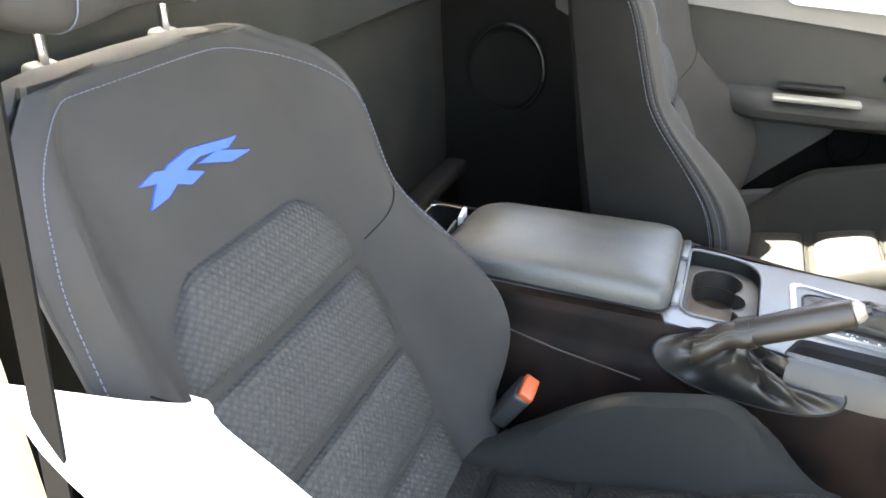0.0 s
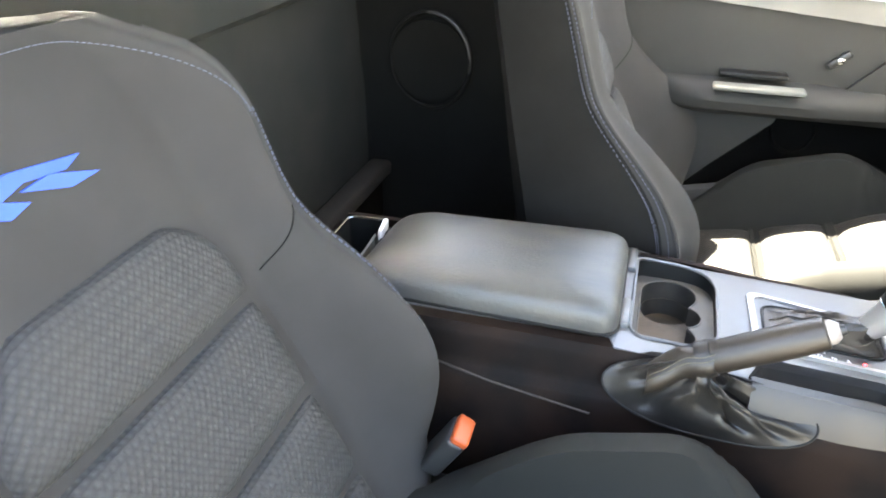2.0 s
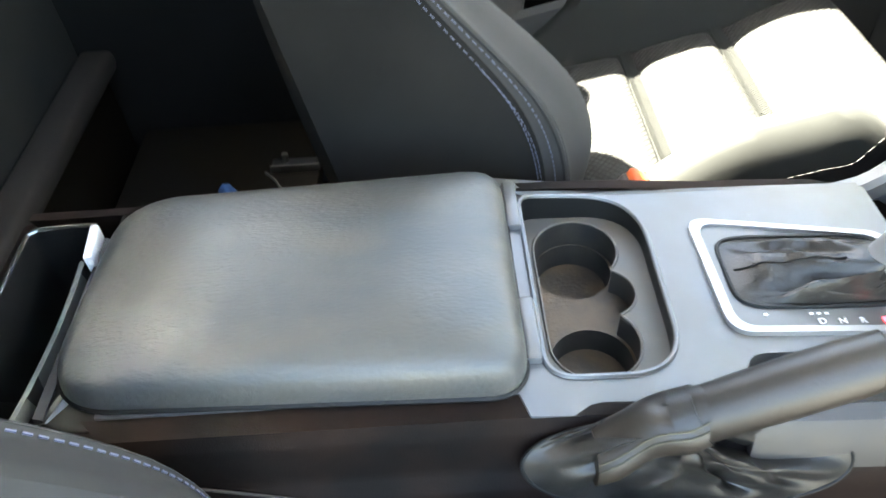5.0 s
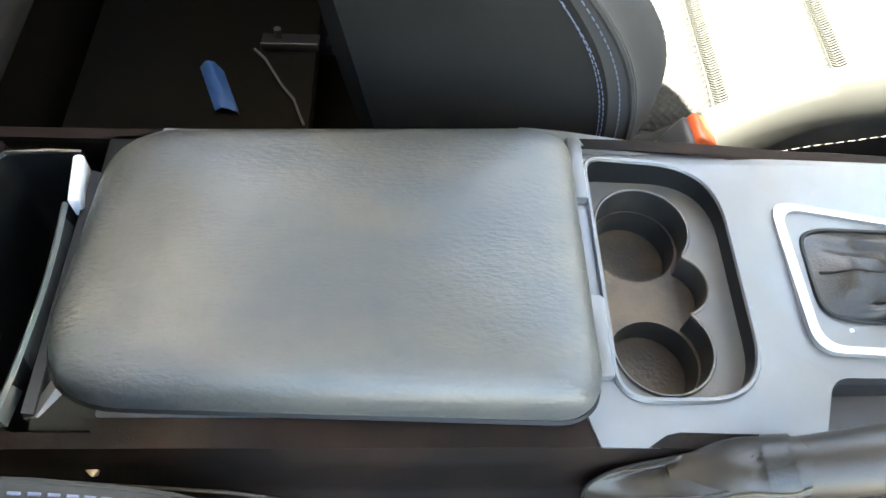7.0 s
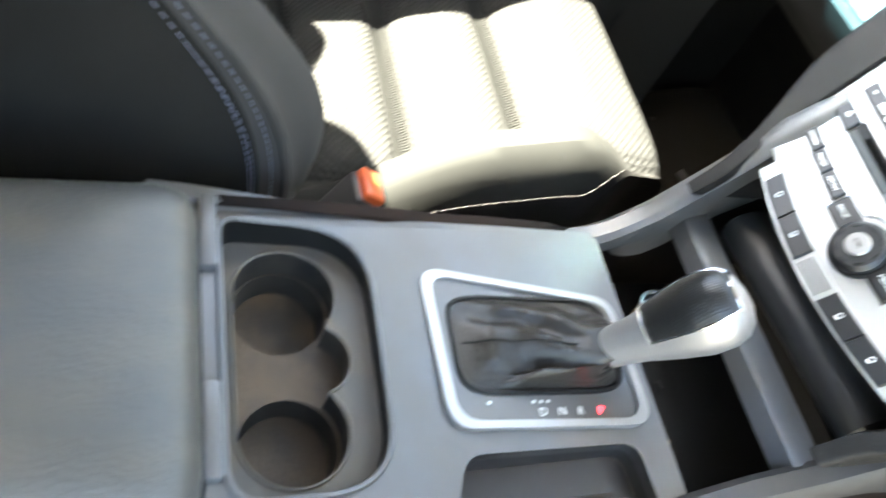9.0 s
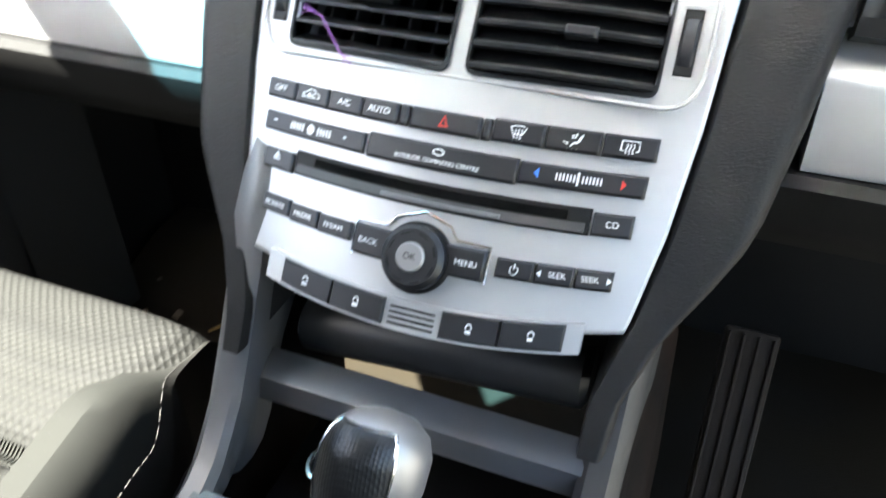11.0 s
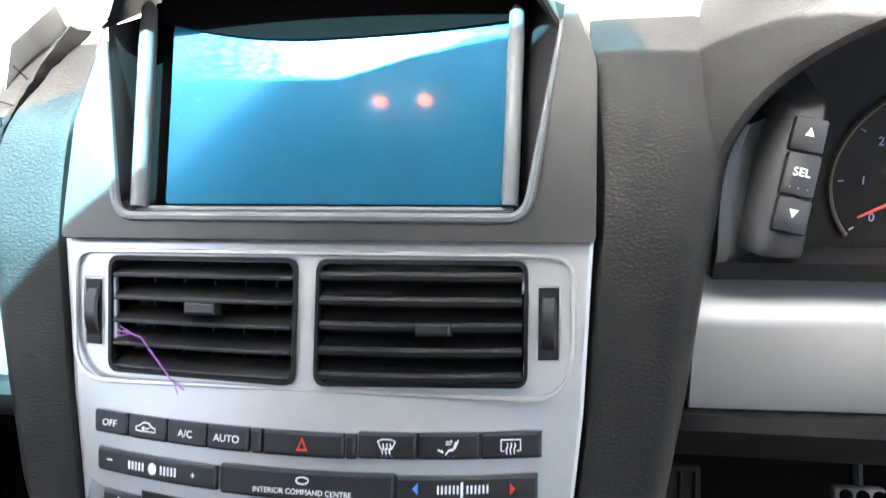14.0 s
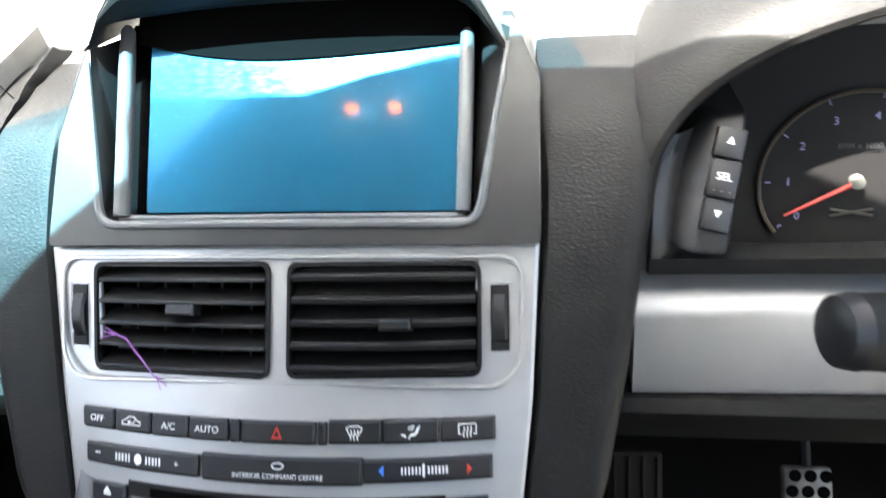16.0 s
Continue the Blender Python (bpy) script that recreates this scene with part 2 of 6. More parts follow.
def sheet(fn, us, vs, thick=None, bm=None):
    """A surface fn(u, v) -> point; thick: a vector to close it into a solid."""
    bm = bm or bmesh.new()
    rows = [[bm.verts.new(fn(u, v)) for u in us] for v in vs]
    for a, b in zip(rows, rows[1:]):
        for i in range(len(us) - 1):
            bm.faces.new((a[i], a[i + 1], b[i + 1], b[i]))
    if thick is not None:
        t = Vector(thick)
        back = [[bm.verts.new(v.co + t) for v in row] for row in rows]
        for a, b in zip(back, back[1:]):
            for i in range(len(us) - 1):
                bm.faces.new((a[i], b[i], b[i + 1], a[i + 1]))
        rim = rows[0] + [r[-1] for r in rows[1:]] + rows[-1][-2::-1] + [r[0] for r in rows[-2:0:-1]]
        rim2 = back[0] + [r[-1] for r in back[1:]] + back[-1][-2::-1] + [r[0] for r in back[-2:0:-1]]
        for i in range(len(rim)):
            j = (i + 1) % len(rim)
            bm.faces.new((rim[i], rim2[i], rim2[j], rim[j]))
    bmesh.ops.recalc_face_normals(bm, faces=bm.faces[:])
    return bm


def lin(a, b, n):
    return [a + (b - a) * i / (n - 1) for i in range(n)]


def interp(x, table):
    xs, ys = [p[0] for p in table], [p[1] for p in table]
    return float(np.interp(x, xs, ys))


def smooth(t):
    t = max(0.0, min(1.0, t))
    return t * t * (3 - 2 * t)


def eased(table):
    """The same table, finely stepped and rounded off."""
    xs = np.linspace(table[0][0], table[-1][0], 80)
    ys = np.interp(xs, [p[0] for p in table], [p[1] for p in table])
    k = np.array([1, 4, 6, 4, 1]) / 16
    for _ in range(3):
        ys = np.convolve(np.r_[ys[0], ys[0], ys, ys[-1], ys[-1]], k, "valid")
    return list(zip(xs.tolist(), ys.tolist()))


def rounded(pts, r, n=5):
    """A 2D outline with its corners rounded; r a number or one for each corner."""
    out = []
    k = len(pts)
    for i in range(k):
        p, a, b = Vector(pts[i]), Vector(pts[i - 1]), Vector(pts[(i + 1) % k])
        rad = r[i] if isinstance(r, (list, tuple)) else r
        da, db = (a - p).normalized(), (b - p).normalized()
        half = max(0.05, da.angle(db) / 2)
        cut = min(rad / math.tan(half), 0.49 * (a - p).length, 0.49 * (b - p).length)
        s, e = p + da * cut, p + db * cut
        for j in range(n + 1):
            t = j / n
            out.append(s * (1 - t) ** 2 + p * 2 * t * (1 - t) + e * t * t)
    return out


def plate(outline, holes, at, thick, bm=None):
    """A flat plate with holes, outline and holes in 2D, at(x, y) -> 3D, thick: vector."""
    own = bmesh.new()
    edges = []
    for loop in [outline, *holes]:
        vs = [own.verts.new((p[0], p[1], 0)) for p in loop]
        edges += [own.edges.new((vs[i], vs[(i + 1) % len(vs)])) for i in range(len(vs))]
    bmesh.ops.triangle_fill(own, use_beauty=True, use_dissolve=False, edges=edges, normal=(0, 0, 1))
    res = bmesh.ops.extrude_face_region(own, geom=own.faces[:])
    moved = [g for g in res["geom"] if isinstance(g, bmesh.types.BMVert)]
    low = set(moved)
    t = Vector(thick)
    for v in own.verts:
        p = Vector(at(v.co.x, v.co.y))
        v.co = p + t if v in low else p
    bmesh.ops.recalc_face_normals(own, faces=own.faces[:])
    return own if bm is None else joined(bm, own)


def ring_wall(outline, at, depth, bm=None, taper=1.0):
    """The inner wall of a hole, going down by depth (vector)."""
    c = sum((Vector(p) for p in outline), Vector((0, 0))) / len(outline)
    top = [Vector(at(*p)) for p in outline]
    low = [Vector(at(*(c + (Vector(p) - c) * taper))) + Vector(depth) for p in outline]
    return loft([top, low], True, False, bm)


# ---- cabin shell ----
def structure(name, bm, mat, label, category):
    return tagged(part(name, bm, mat), label, category, kind="structure")


def door_frame_x(z):
    return 0.70 - 0.24 * smooth((z - 0.88) / 0.36)


def shell():
    structure("ground", box(0, 0, -0.36, 400, 400, 0.1, 0), GROUND_DIRT, "grey gravel yard that the wrecked car stands on", "ground")
    fl = bmesh.new()
    sheet(lambda u, v: (u, v, 0.10 + 0.006 * noise.noise((u * 9, v * 9, 1)) + 0.10 * smooth((v - 0.62) / 0.35)), lin(-0.70, 0.70, 40), lin(-0.62, 1.0, 40), (0, 0, -0.05), fl)
    structure("floor", fl, CARPET, "dirty dark grey carpeted footwell floor", "floor")
    # rear wall: lower carpet, a padded upper step above the seam
    rw = sheet(lambda u, v: (u, -0.605 - 0.02 * smooth((v - 0.4) / 0.5) + 0.003 * noise.noise((u * 12, v * 12, 4)), v), lin(-0.72, 0.72, 40), lin(0.10, 0.80, 24), (0, -0.05, 0))
    structure("wall_rear", rw, BULK_CARPET, "grey carpeted bulkhead behind the seats", "bulkhead")
    def upper(u, v):
        return (u, -0.600 + 0.014 * smooth((v - 0.797) / 0.015) - 0.03 * smooth((v - 0.9) / 0.1) + 0.003 * noise.noise((u * 9, v * 9, 8)), v)
    # Unseen header and left panel keep sun off the lid and passenger seat.
    for nm, us, vs in (("wall_rear_upper", lin(-0.66, 0.66, 40), lin(0.797, 0.955, 14)), ("wall_rear_header", lin(-0.66, 0.66, 40), lin(1.075, 1.30, 12)), ("wall_rear_left", lin(-0.66, -0.22, 12), lin(0.955, 1.075, 6)), ("wall_rear_right", lin(0.52, 0.66, 6), lin(0.955, 1.075, 6))):
        structure(nm, sheet(upper, us, vs, (0, -0.05, 0)), BULK_CARPET, "grey carpeted upper bulkhead panel, unseen ones added to limit the sun", "bulkhead")
    rg = structure("window_rear", box(0.15, -0.650, 1.015, 0.75, 0.005, 0.125, 0.001), GLASS, "shallow rear window in the bulkhead", "window")
    rg.visible_shadow = False
    structure("ledge", box(0, -0.575, 0.375, 1.34, 0.055, 0.035, 0.012, 3), SILL_TAN, "dusty brown ledge along the foot of the bulkhead", "ledge")
    structure("ledge_base", box(0, -0.585, 0.23, 1.32, 0.03, 0.25, 0.004), CARPET, "dark carpeted riser under the dusty ledge", "ledge")
    structure("rear_step", box(-0.40, -0.385, 0.235, 0.50, 0.31, 0.03, 0.01), CARPET, "dusty raised floor panel behind the passenger seat", "floor panel")
    for s, n in ((-1, "left"), (1, "right")):
        q = sheet(lambda u, v: (s * (0.665 - 0.02 * smooth((v - 0.7) / 0.3)), u, v), lin(-0.62, -0.25 if s < 0 else -0.53, 14), lin(0.10, 0.90, 14), (s * 0.04, 0, 0))
        structure("wall_" + n, q, QUARTER_TRIM, "dark plastic quarter trim beside the bulkhead", "trim")
        structure("pillar_" + n, loft([[(s * (door_frame_x(z) - 0.05 + dx), y + 0.06 * (z - 0.9), z) for dx, y in ((-0.012, -0.60), (0.05, -0.60), (0.06, -0.51), (0.0, -0.52))] for z in lin(0.88, 1.26, 6)]),
                  BEIGE, "beige cloth-covered door pillar behind the seat", "pillar")
        structure("sill_" + n, box(s * 0.71, 0.25, 0.07, 0.10, 1.45, 0.16, 0.02), PAINT, "dark painted door sill", "sill")
        structure("front_pillar_" + n, tube([(s * 0.420, 0.16, 1.225), (s * 0.59, 0.60, 1.08), (s * 0.68, 0.98, 0.90)], 0.035, 8), BEIGE, "beige windscreen pillar", "pillar")
        structure("roof_rail_" + n, tube([(s * 0.405, 0.16, 1.225), (s * 0.405, 0.0, 1.235), (s * 0.405, -0.64, 1.225)], 0.03, 8), HEADLINER, "pale headliner rail over the door", "roof rail")
    roof = sheet(lambda u, v: (u, -0.68 + v * (1.068 - 1.08 * u * u), 1.285 - 0.05 * (u / 0.45) ** 2 - 0.03 * (v - 0.5) ** 2), lin(-0.43, 0.43, 24), lin(0, 1, 20), (0, 0, 0.03))
    structure("ceiling", roof, HEADLINER, "pale cloth headliner under the roof", "ceiling")
    def pane(u, v):
        return (u * (0.44 + 0.23 * v), 0.389 + 0.601 * v - (0.209 - 0.169 * v) * u * u, 1.265 - 0.04 * u * u - (0.365 - 0.04 * u * u) * v)
    # The blue film is unseen, added to turn sunlight cyan on the passenger side.
    for nm, u0, u1, v0, v1, mat, lab in (("windscreen_shade_film", -1, 0.10, 0.0, 0.155, SUN_TINT, "unseen blue film added to tint the sun"), ("windscreen_top", 0.10, 1, 0.0, 0.155, GLASS, "clear top edge of the windscreen"), ("windscreen", -1, 1, 0.155, 1.0, GLASS, "clear windscreen glass")):
        o = structure(nm, sheet(pane, lin(u0, u1, 12), lin(v0, v1, 6), None if mat == SUN_TINT else (0, 0.003, 0.005)), mat, lab, "windscreen")
        o.visible_shadow = mat == SUN_TINT
    structure("firewall", box(0, 1.02, 0.45, 1.52, 0.04, 0.95, 0.01), BLACK, "black insulated firewall ahead of the footwells", "firewall")
    structure("side_left", box(-0.738, 0.80, 0.42, 0.03, 0.46, 0.70, 0.01), BLACK, "black kick panel in the passenger footwell", "trim")
    structure("side_right", box(0.70, 0.86, 0.42, 0.03, 0.34, 0.64, 0.01), BLACK, "black kick panel in the driver footwell", "trim")
    structure("pillar_lower_right", loft([[(0.675 + dx, y, z) for dx, y in ((0.0, -0.50), (0.05, -0.50), (0.06, -0.455), (0.02, -0.445))] for z in lin(0.10, 0.90, 8)]), BEIGE, "beige lower door pillar trim", "pillar")
    spk = thing("speaker_ring", "dark round speaker grille on the quarter trim", "speaker")
    part("ring", tube([(-0.632, -0.445 + 0.088 * math.cos(a), 0.640 + 0.10 * math.sin(a)) for a in lin(0, 2 * math.pi, 40)], 0.005, 6), QUARTER_TRIM, spk)
    # Extra arc laid on the ring as a highlight on its upper front part.
    part("rim_edge", tube([(-0.6275, -0.445 + 0.088 * math.cos(a), 0.640 + 0.10 * math.sin(a)) for a in lin(radians(-12), radians(95), 20)], [0.0008] + [0.0030] * 18 + [0.0008], 6), BUTTON, spk, "shiny arc painted as a glint on the speaker ring")
    part("grille", tube([(-0.640, -0.445, 0.640), (-0.632, -0.445, 0.640)], 0.084, 32), QUARTER_TRIM, spk)
    b = box(0, 0, 0, 0.03, 0.02, 0.03, 0.008, 3, Matrix.Translation((-0.225, -0.592, 0.918)))
    tagged(part("trim_button", b, BLACK), "round black trim clip on the bulkhead carpet", "trim clip")


shell()


# ---- passenger door ----
def passenger_door():
    d = thing("passenger_door", "dark grey closed car door with a pale upper trim and silver pull", "car door")
    X = -0.68

    def skin(y, z):
        x = X - 0.04 * smooth((0.60 - z) / 0.06) - 0.03 * smooth((z - 0.80) / 0.06)
        return (x, y, z)
    part("trim_panel", sheet(skin, lin(-0.34, 0.80, 44), lin(0.572, 0.80, 20), (-0.05, 0, 0)), DOOR_TRIM, d)
    part("rear_panel", plate([(-0.34, 0.572), (0.262, 0.572), (0.255, 0.555), (0.150, 0.455), (0.06, 0.36), (0.0, 0.30), (0.0, 0.14), (-0.34, 0.14)], [], lambda y, z: (X - 0.022, y, z), (-0.03, 0, 0)), DOOR_LOW, d, "dark lower door panel behind the pocket")
    def upper_x(z):
        return X + 0.012 - 0.022 * (z - 0.80) / 0.08
    part("upper_trim", sheet(lambda y, v: (upper_x(0.80 + 0.08 * v), y, (0.802 - 0.092 * (y + 0.05)) * (1 - v) + 0.880 * v), lin(-0.34, 0.76, 28), lin(0, 1, 10), (-0.045, 0, 0)), DOOR_UPPER, d, "pale grey upper door trim")
    pull = rounded([(0.087, 0.859), (0.456, 0.857), (0.430, 0.802), (0.122, 0.816)], [0.012, 0.01, 0.02, 0.03])
    h = part("pull_surround", plate(pull, [], lambda y, z: (upper_x(z) + 0.004, y, z), (-0.012, 0, 0)), SILVER, d, "silver door pull surround")
    part("door_handle", plate(rounded([(0.343, 0.843), (0.427, 0.841), (0.410, 0.815), (0.358, 0.818)], 0.004), [], lambda y, z: (upper_x(z) + 0.008, y, z), (-0.004, 0, 0)), BLACK, h, "dark recessed door release")
    arm = loft([[(X + x, y, z) for x, z in ((0.0, 0.645 - 0.02 * smooth((y - 0.3) / 0.25)), (0.025 * k, 0.640), (0.045 * k, 0.628), (0.052 * k, 0.610), (0.046 * k, 0.592), (0.020 * k, 0.580), (0.0, 0.572))] for y, k in [(y, (1 - 0.7 * smooth((y - 0.28) / 0.30)) * smooth((y + 0.02) / 0.14)) for y in lin(-0.01, 0.78, 30)]])
    part("armrest", arm, DOOR_TRIM, d)
    part("grip", box(X + 0.05, 0.205, 0.640, 0.035, 0.165, 0.010, 0.004), PALE_GREY, d, "dull silver grip strip on the armrest")
    part("grip_slot", box(X + 0.012, 0.195, 0.657, 0.03, 0.125, 0.010, 0.004), BLACK, d)
    spk = rounded([(0.47, 0.750), (0.56, 0.748), (0.78, 0.738), (0.78, 0.598), (0.31, 0.586)], [0.01, 0.05, 0.01, 0.01, 0.01])
    part("corner_panel", plate(spk, [], lambda y, z: (X + 0.010, y, z), (-0.02, 0, 0)), DOOR_TRIM, d, "smooth corner panel ahead of the armrest")
    part("pocket_back", sheet(lambda y, z: (X - 0.062, y, z), lin(-0.02, 0.80, 12), lin(0.14, 0.575, 8), (-0.01, 0, 0)), VOID, d, "door pocket back, blackened as shade")
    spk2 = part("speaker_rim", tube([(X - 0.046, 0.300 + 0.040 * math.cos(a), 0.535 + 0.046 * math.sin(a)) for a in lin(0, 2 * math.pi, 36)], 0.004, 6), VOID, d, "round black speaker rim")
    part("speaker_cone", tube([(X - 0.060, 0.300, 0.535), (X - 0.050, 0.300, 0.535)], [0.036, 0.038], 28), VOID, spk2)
    lip = [(0.02, 0.40), (0.20, 0.440), (0.34, 0.462), (0.455, 0.470), (0.52, 0.474), (0.575, 0.486), (0.612, 0.513), (0.635, 0.548), (0.648, 0.600)]
    lips = eased([(y, z) for y, z in lip])
    wall = [[(X + dx, y + 0.02 * (dx > 0.03), max(0.16, z + dz)) for dx, dz in ((0.024, -0.004), (0.028, 0.002), (0.034, 0.003), (0.039, -0.001), (0.041, -0.010), (0.040, -0.10), (0.030, -0.30), (0.016, -0.30))] for y, z in lips]
    part("door_pocket", loft(wall, False), DOOR_LOW, d, "rounded pocket wall with a rolled lip")
    part("front_panel", loft([[(X + 0.040, y, z) for y, z in ((0.652, 0.600), (0.652, 0.16))], [(X + 0.040, y, z) for y, z in ((0.80, 0.600), (0.80, 0.16))]], False, False), DOOR_LOW, d, "dark panel ahead of the pocket")
    sw = part("lock_switch", box(0, 0, 0, 0.012, 0.045, 0.016, 0.005, 2, Matrix.Translation((X + 0.006, 0.34, 0.695)) @ Euler((0.7, 0, 0)).to_matrix().to_4x4()), BUTTON, d)
    part("switch_cap", box(0, 0, 0, 0.010, 0.012, 0.012, 0.003, 2, Matrix.Translation((X + 0.013, 0.34, 0.695))), CHROME, sw)
    part("frame", tube([(-0.70, -0.40, 0.87), (-0.58, -0.41, 1.10), (-0.435, -0.34, 1.205), (-0.420, 0.0, 1.215), (-0.430, 0.15, 1.20), (-0.60, 0.60, 1.05), (-0.70, 0.86, 0.91)], 0.018, 8), PAINT, d)


passenger_door()


def overhead_console():
    o = thing("overhead_console", "pale overhead console with two lit amber map lamps", "roof lamp")
    # Unseen housing, its extent chosen to keep the sun off the screen.
    part("housing", box(-0.1125, 0.341, 1.233, 0.205, 0.122, 0.034, 0.010, 3), HEADLINER, o)
    aim = Vector((0.22, 0.60, -0.77)).normalized()
    for x in (-0.087, -0.036):
        p = Vector((x, 0.345, 1.214))
        l = part("map_lamp", tube([p - aim * 0.008, p], 0.0065, 20), LAMP, o, "lit amber map lamp")
        s1 = aim.orthogonal().normalized()
        s2 = aim.cross(s1)
        # Added collar that stops lamp light reaching the armrest.
        part("lamp_rim", loft([[p + aim * t + (s1 * math.cos(a) + s2 * math.sin(a)) * r for a in [2 * math.pi * k / 24 for k in range(24)]] for t, r in ((-0.014, 0.0095), (0.008, 0.0095), (0.008, 0.0080), (-0.006, 0.0072))], True, False), DASH_HARD, l)


overhead_console()


# ---- seats ----
YC_T = [(0.28, -0.195), (0.34, -0.212), (0.40, -0.238), (0.48, -0.277), (0.56, -0.318), (0.63, -0.356), (0.68, -0.379), (0.74, -0.406), (0.80, -0.432), (0.85, -0.454), (0.875, -0.466), (0.893, -0.480), (0.903, -0.494)]
WID_T = [(0.28, 0.235), (0.34, 0.250), (0.40, 0.268), (0.48, 0.278), (0.56, 0.275), (0.63, 0.266), (0.68, 0.253), (0.74, 0.250), (0.80, 0.250), (0.85, 0.236), (0.875, 0.216), (0.893, 0.180), (0.903, 0.125)]
WING_T = [(0.28, 0.02), (0.34, 0.03), (0.40, 0.045), (0.444, 0.077), (0.50, 0.112), (0.536, 0.127), (0.575, 0.130), (0.61, 0.115), (0.642, 0.092), (0.67, 0.066), (0.70, 0.050), (0.77, 0.058), (0.82, 0.064), (0.85, 0.056), (0.875, 0.040), (0.893, 0.018), (0.903, 0.006)]


YC = eased(YC_T)
WID = eased(WID_T)
WING = eased(WING_T)


def back_front(x, z):
    """The backrest's front surface: y at a place across and up."""
    w, u = interp(z, WID), abs(x) / interp(z, WID)
    return interp(z, YC) + interp(z, WING) * smooth((u - 0.60) / 0.28) * (1 - 0.26 * smooth((u - 0.86) / 0.14))


CUSH = 0.243


def cushion_top(x, y, full=False):
    u = abs(x) / CUSH
    z = 0.342 + 0.075 * smooth((y + 0.20) / 0.44) - 0.075 * smooth((y - 0.235) / 0.06)
    rise = 0.110 * smooth((y + 0.24) / 0.24) * (1 - 0.9 * smooth((y - 0.08) / 0.15))
    if full and x < 0:
        rise = 0.130 * smooth((y + 0.26) / 0.22) * (1 - 0.75 * smooth((y - 0.07) / 0.20))
    return z + rise * smooth((u - 0.65) / 0.13) * (1 - 0.95 * max(0.0, (u - 0.87) / 0.13) ** 2.0)


def pad(fn, a0, a1, b0, b1, up, rise=0.010, n=22, crown=3.0, cut=None):
    """A padded panel on a surface fn(a, b); up: the way it rises."""
    up = Vector(up)

    def f(a, b):
        s, t = 2 * (a - a0) / (a1 - a0) - 1, 2 * (b - b0) / (b1 - b0) - 1
        h = (1 - abs(s) ** 6) * (1 - abs(t) ** crown)
        return Vector(fn(a, b)) + up * (rise * max(0.0, h) ** 0.5 - 0.004)
    return sheet(f, lin(a0, a1, n), lin(b0, b1, n), -up * 0.01)


def seat(ox, oy, side, label):
    """ox, oy: centre across and the shift along the car; side: +1 where the console lies towards -x."""
    s = thing("car_seat", label, "seat", "front seats")
    s.location = (ox, oy, 0)
    def slim(x, w, depth, z):
        """The outer side of the driver's backrest draws in towards the back."""
        return min(x, w - 0.85 * depth * smooth((z - 0.42) / 0.16)) if side > 0 else x
    # backrest: rings up the back
    rings = []
    for z in lin(0.28, 0.903, 56):
        w = interp(z, WID)
        yb = min(interp(z, YC) - 0.012, -0.452 - (z - 0.5) * 0.2)
        yb = yb if z < 0.86 else yb + (z - 0.86) * 0.3
        ring = [(x, back_front(x, z), z) for x in [w * math.sin(math.pi / 2 * k / 24) for k in range(-24, 25)]]
        edge = back_front(w, z)
        ring += [(slim(w * q, w, (edge - yb) * t, z), edge + (yb - edge) * t, z) for q, t in ((1.0, 0.2), (1.0, 0.45), (1.0, 0.7), (0.97, 0.9))]
        ring += [(slim(w * k, w, edge - yb, z), yb, z) for k in (0.85, 0.5, 0.0, -0.5, -0.85)]
        ring += [(-w * 0.97, edge + (yb - edge) * 0.9, z)] + [(-w, edge + (yb - edge) * t, z) for t in (0.7, 0.45, 0.2)]
        rings.append(ring)
    part("backrest", loft(rings), SEAT_CLOTH, s)
    # cloth over the sides and back, behind the stitched edge, darkened partly as shade
    cover = []
    for z in lin(0.29, 0.9025, 54):
        w = interp(z, WID)
        yb = min(interp(z, YC) - 0.012, -0.452 - (z - 0.5) * 0.2)
        yb = yb if z < 0.86 else yb + (z - 0.86) * 0.3
        e = back_front(w, z)
        half = [(w + 0.0005, e + (yb - e) * 0.10), (w + 0.003, e + (yb - e) * 0.14), (w + 0.004, e + (yb - e) * 0.4), (w + 0.003, e + (yb - e) * 0.72), (w * 0.97 + 0.004, e + (yb - e) * 0.92), (w * 0.85, yb - 0.004), (w * 0.5, yb - 0.004), (0.0, yb - 0.004)]
        cover.append([(slim(x, w + 0.004, e - y, z), y, z) for x, y in half] + [(-x, y, z) for x, y in half[-2::-1]])
    cover.append([(x * 0.4, y * 0.35 + 0.65 * (interp(0.903, YC) - 0.012), 0.9065) for x, y, z in cover[-1]])
    part("back_cover", loft(cover, False), SEAT_BACK, s, "cloth cover on the sides and back, darkened partly as shade")
    for off in (0.06, 0.13):
        for sg in (-1, 1) if side < 0 else (-1,):
            zs = lin(0.33, 0.88, 100)
            st = bmesh.new()
            for z0, z1 in zip(zs, zs[1:]):
                q = []
                for z in (z0 + 0.0008, z0 + 0.0042):
                    w = interp(z, WID)
                    e = back_front(w, z)
                    yb = min(interp(z, YC) - 0.012, -0.452 - (z - 0.5) * 0.2)
                    x = w + (0.0012 if off < 0.1 else 0.0034)
                    q.append((sg * x, e + (yb - e) * off, z))
                tube(q, 0.0007, 4, st)
            part("edge_stitching", st, THREAD, s, "blue-grey stitching along the side seam")
    # padded panels up the back between the bolsters
    def on_back(x, z):
        return (x, back_front(x, z), z)
    for z0, z1 in ((0.315, 0.418), (0.424, 0.520), (0.526, 0.628)):
        hw = 0.156
        part("back_panel", pad(on_back, -hw, hw, z0, z1, (0, 0.9, 0.4), 0.021, crown=4), KNIT_BACK, s, "padded panel in knitted dark grey cloth")

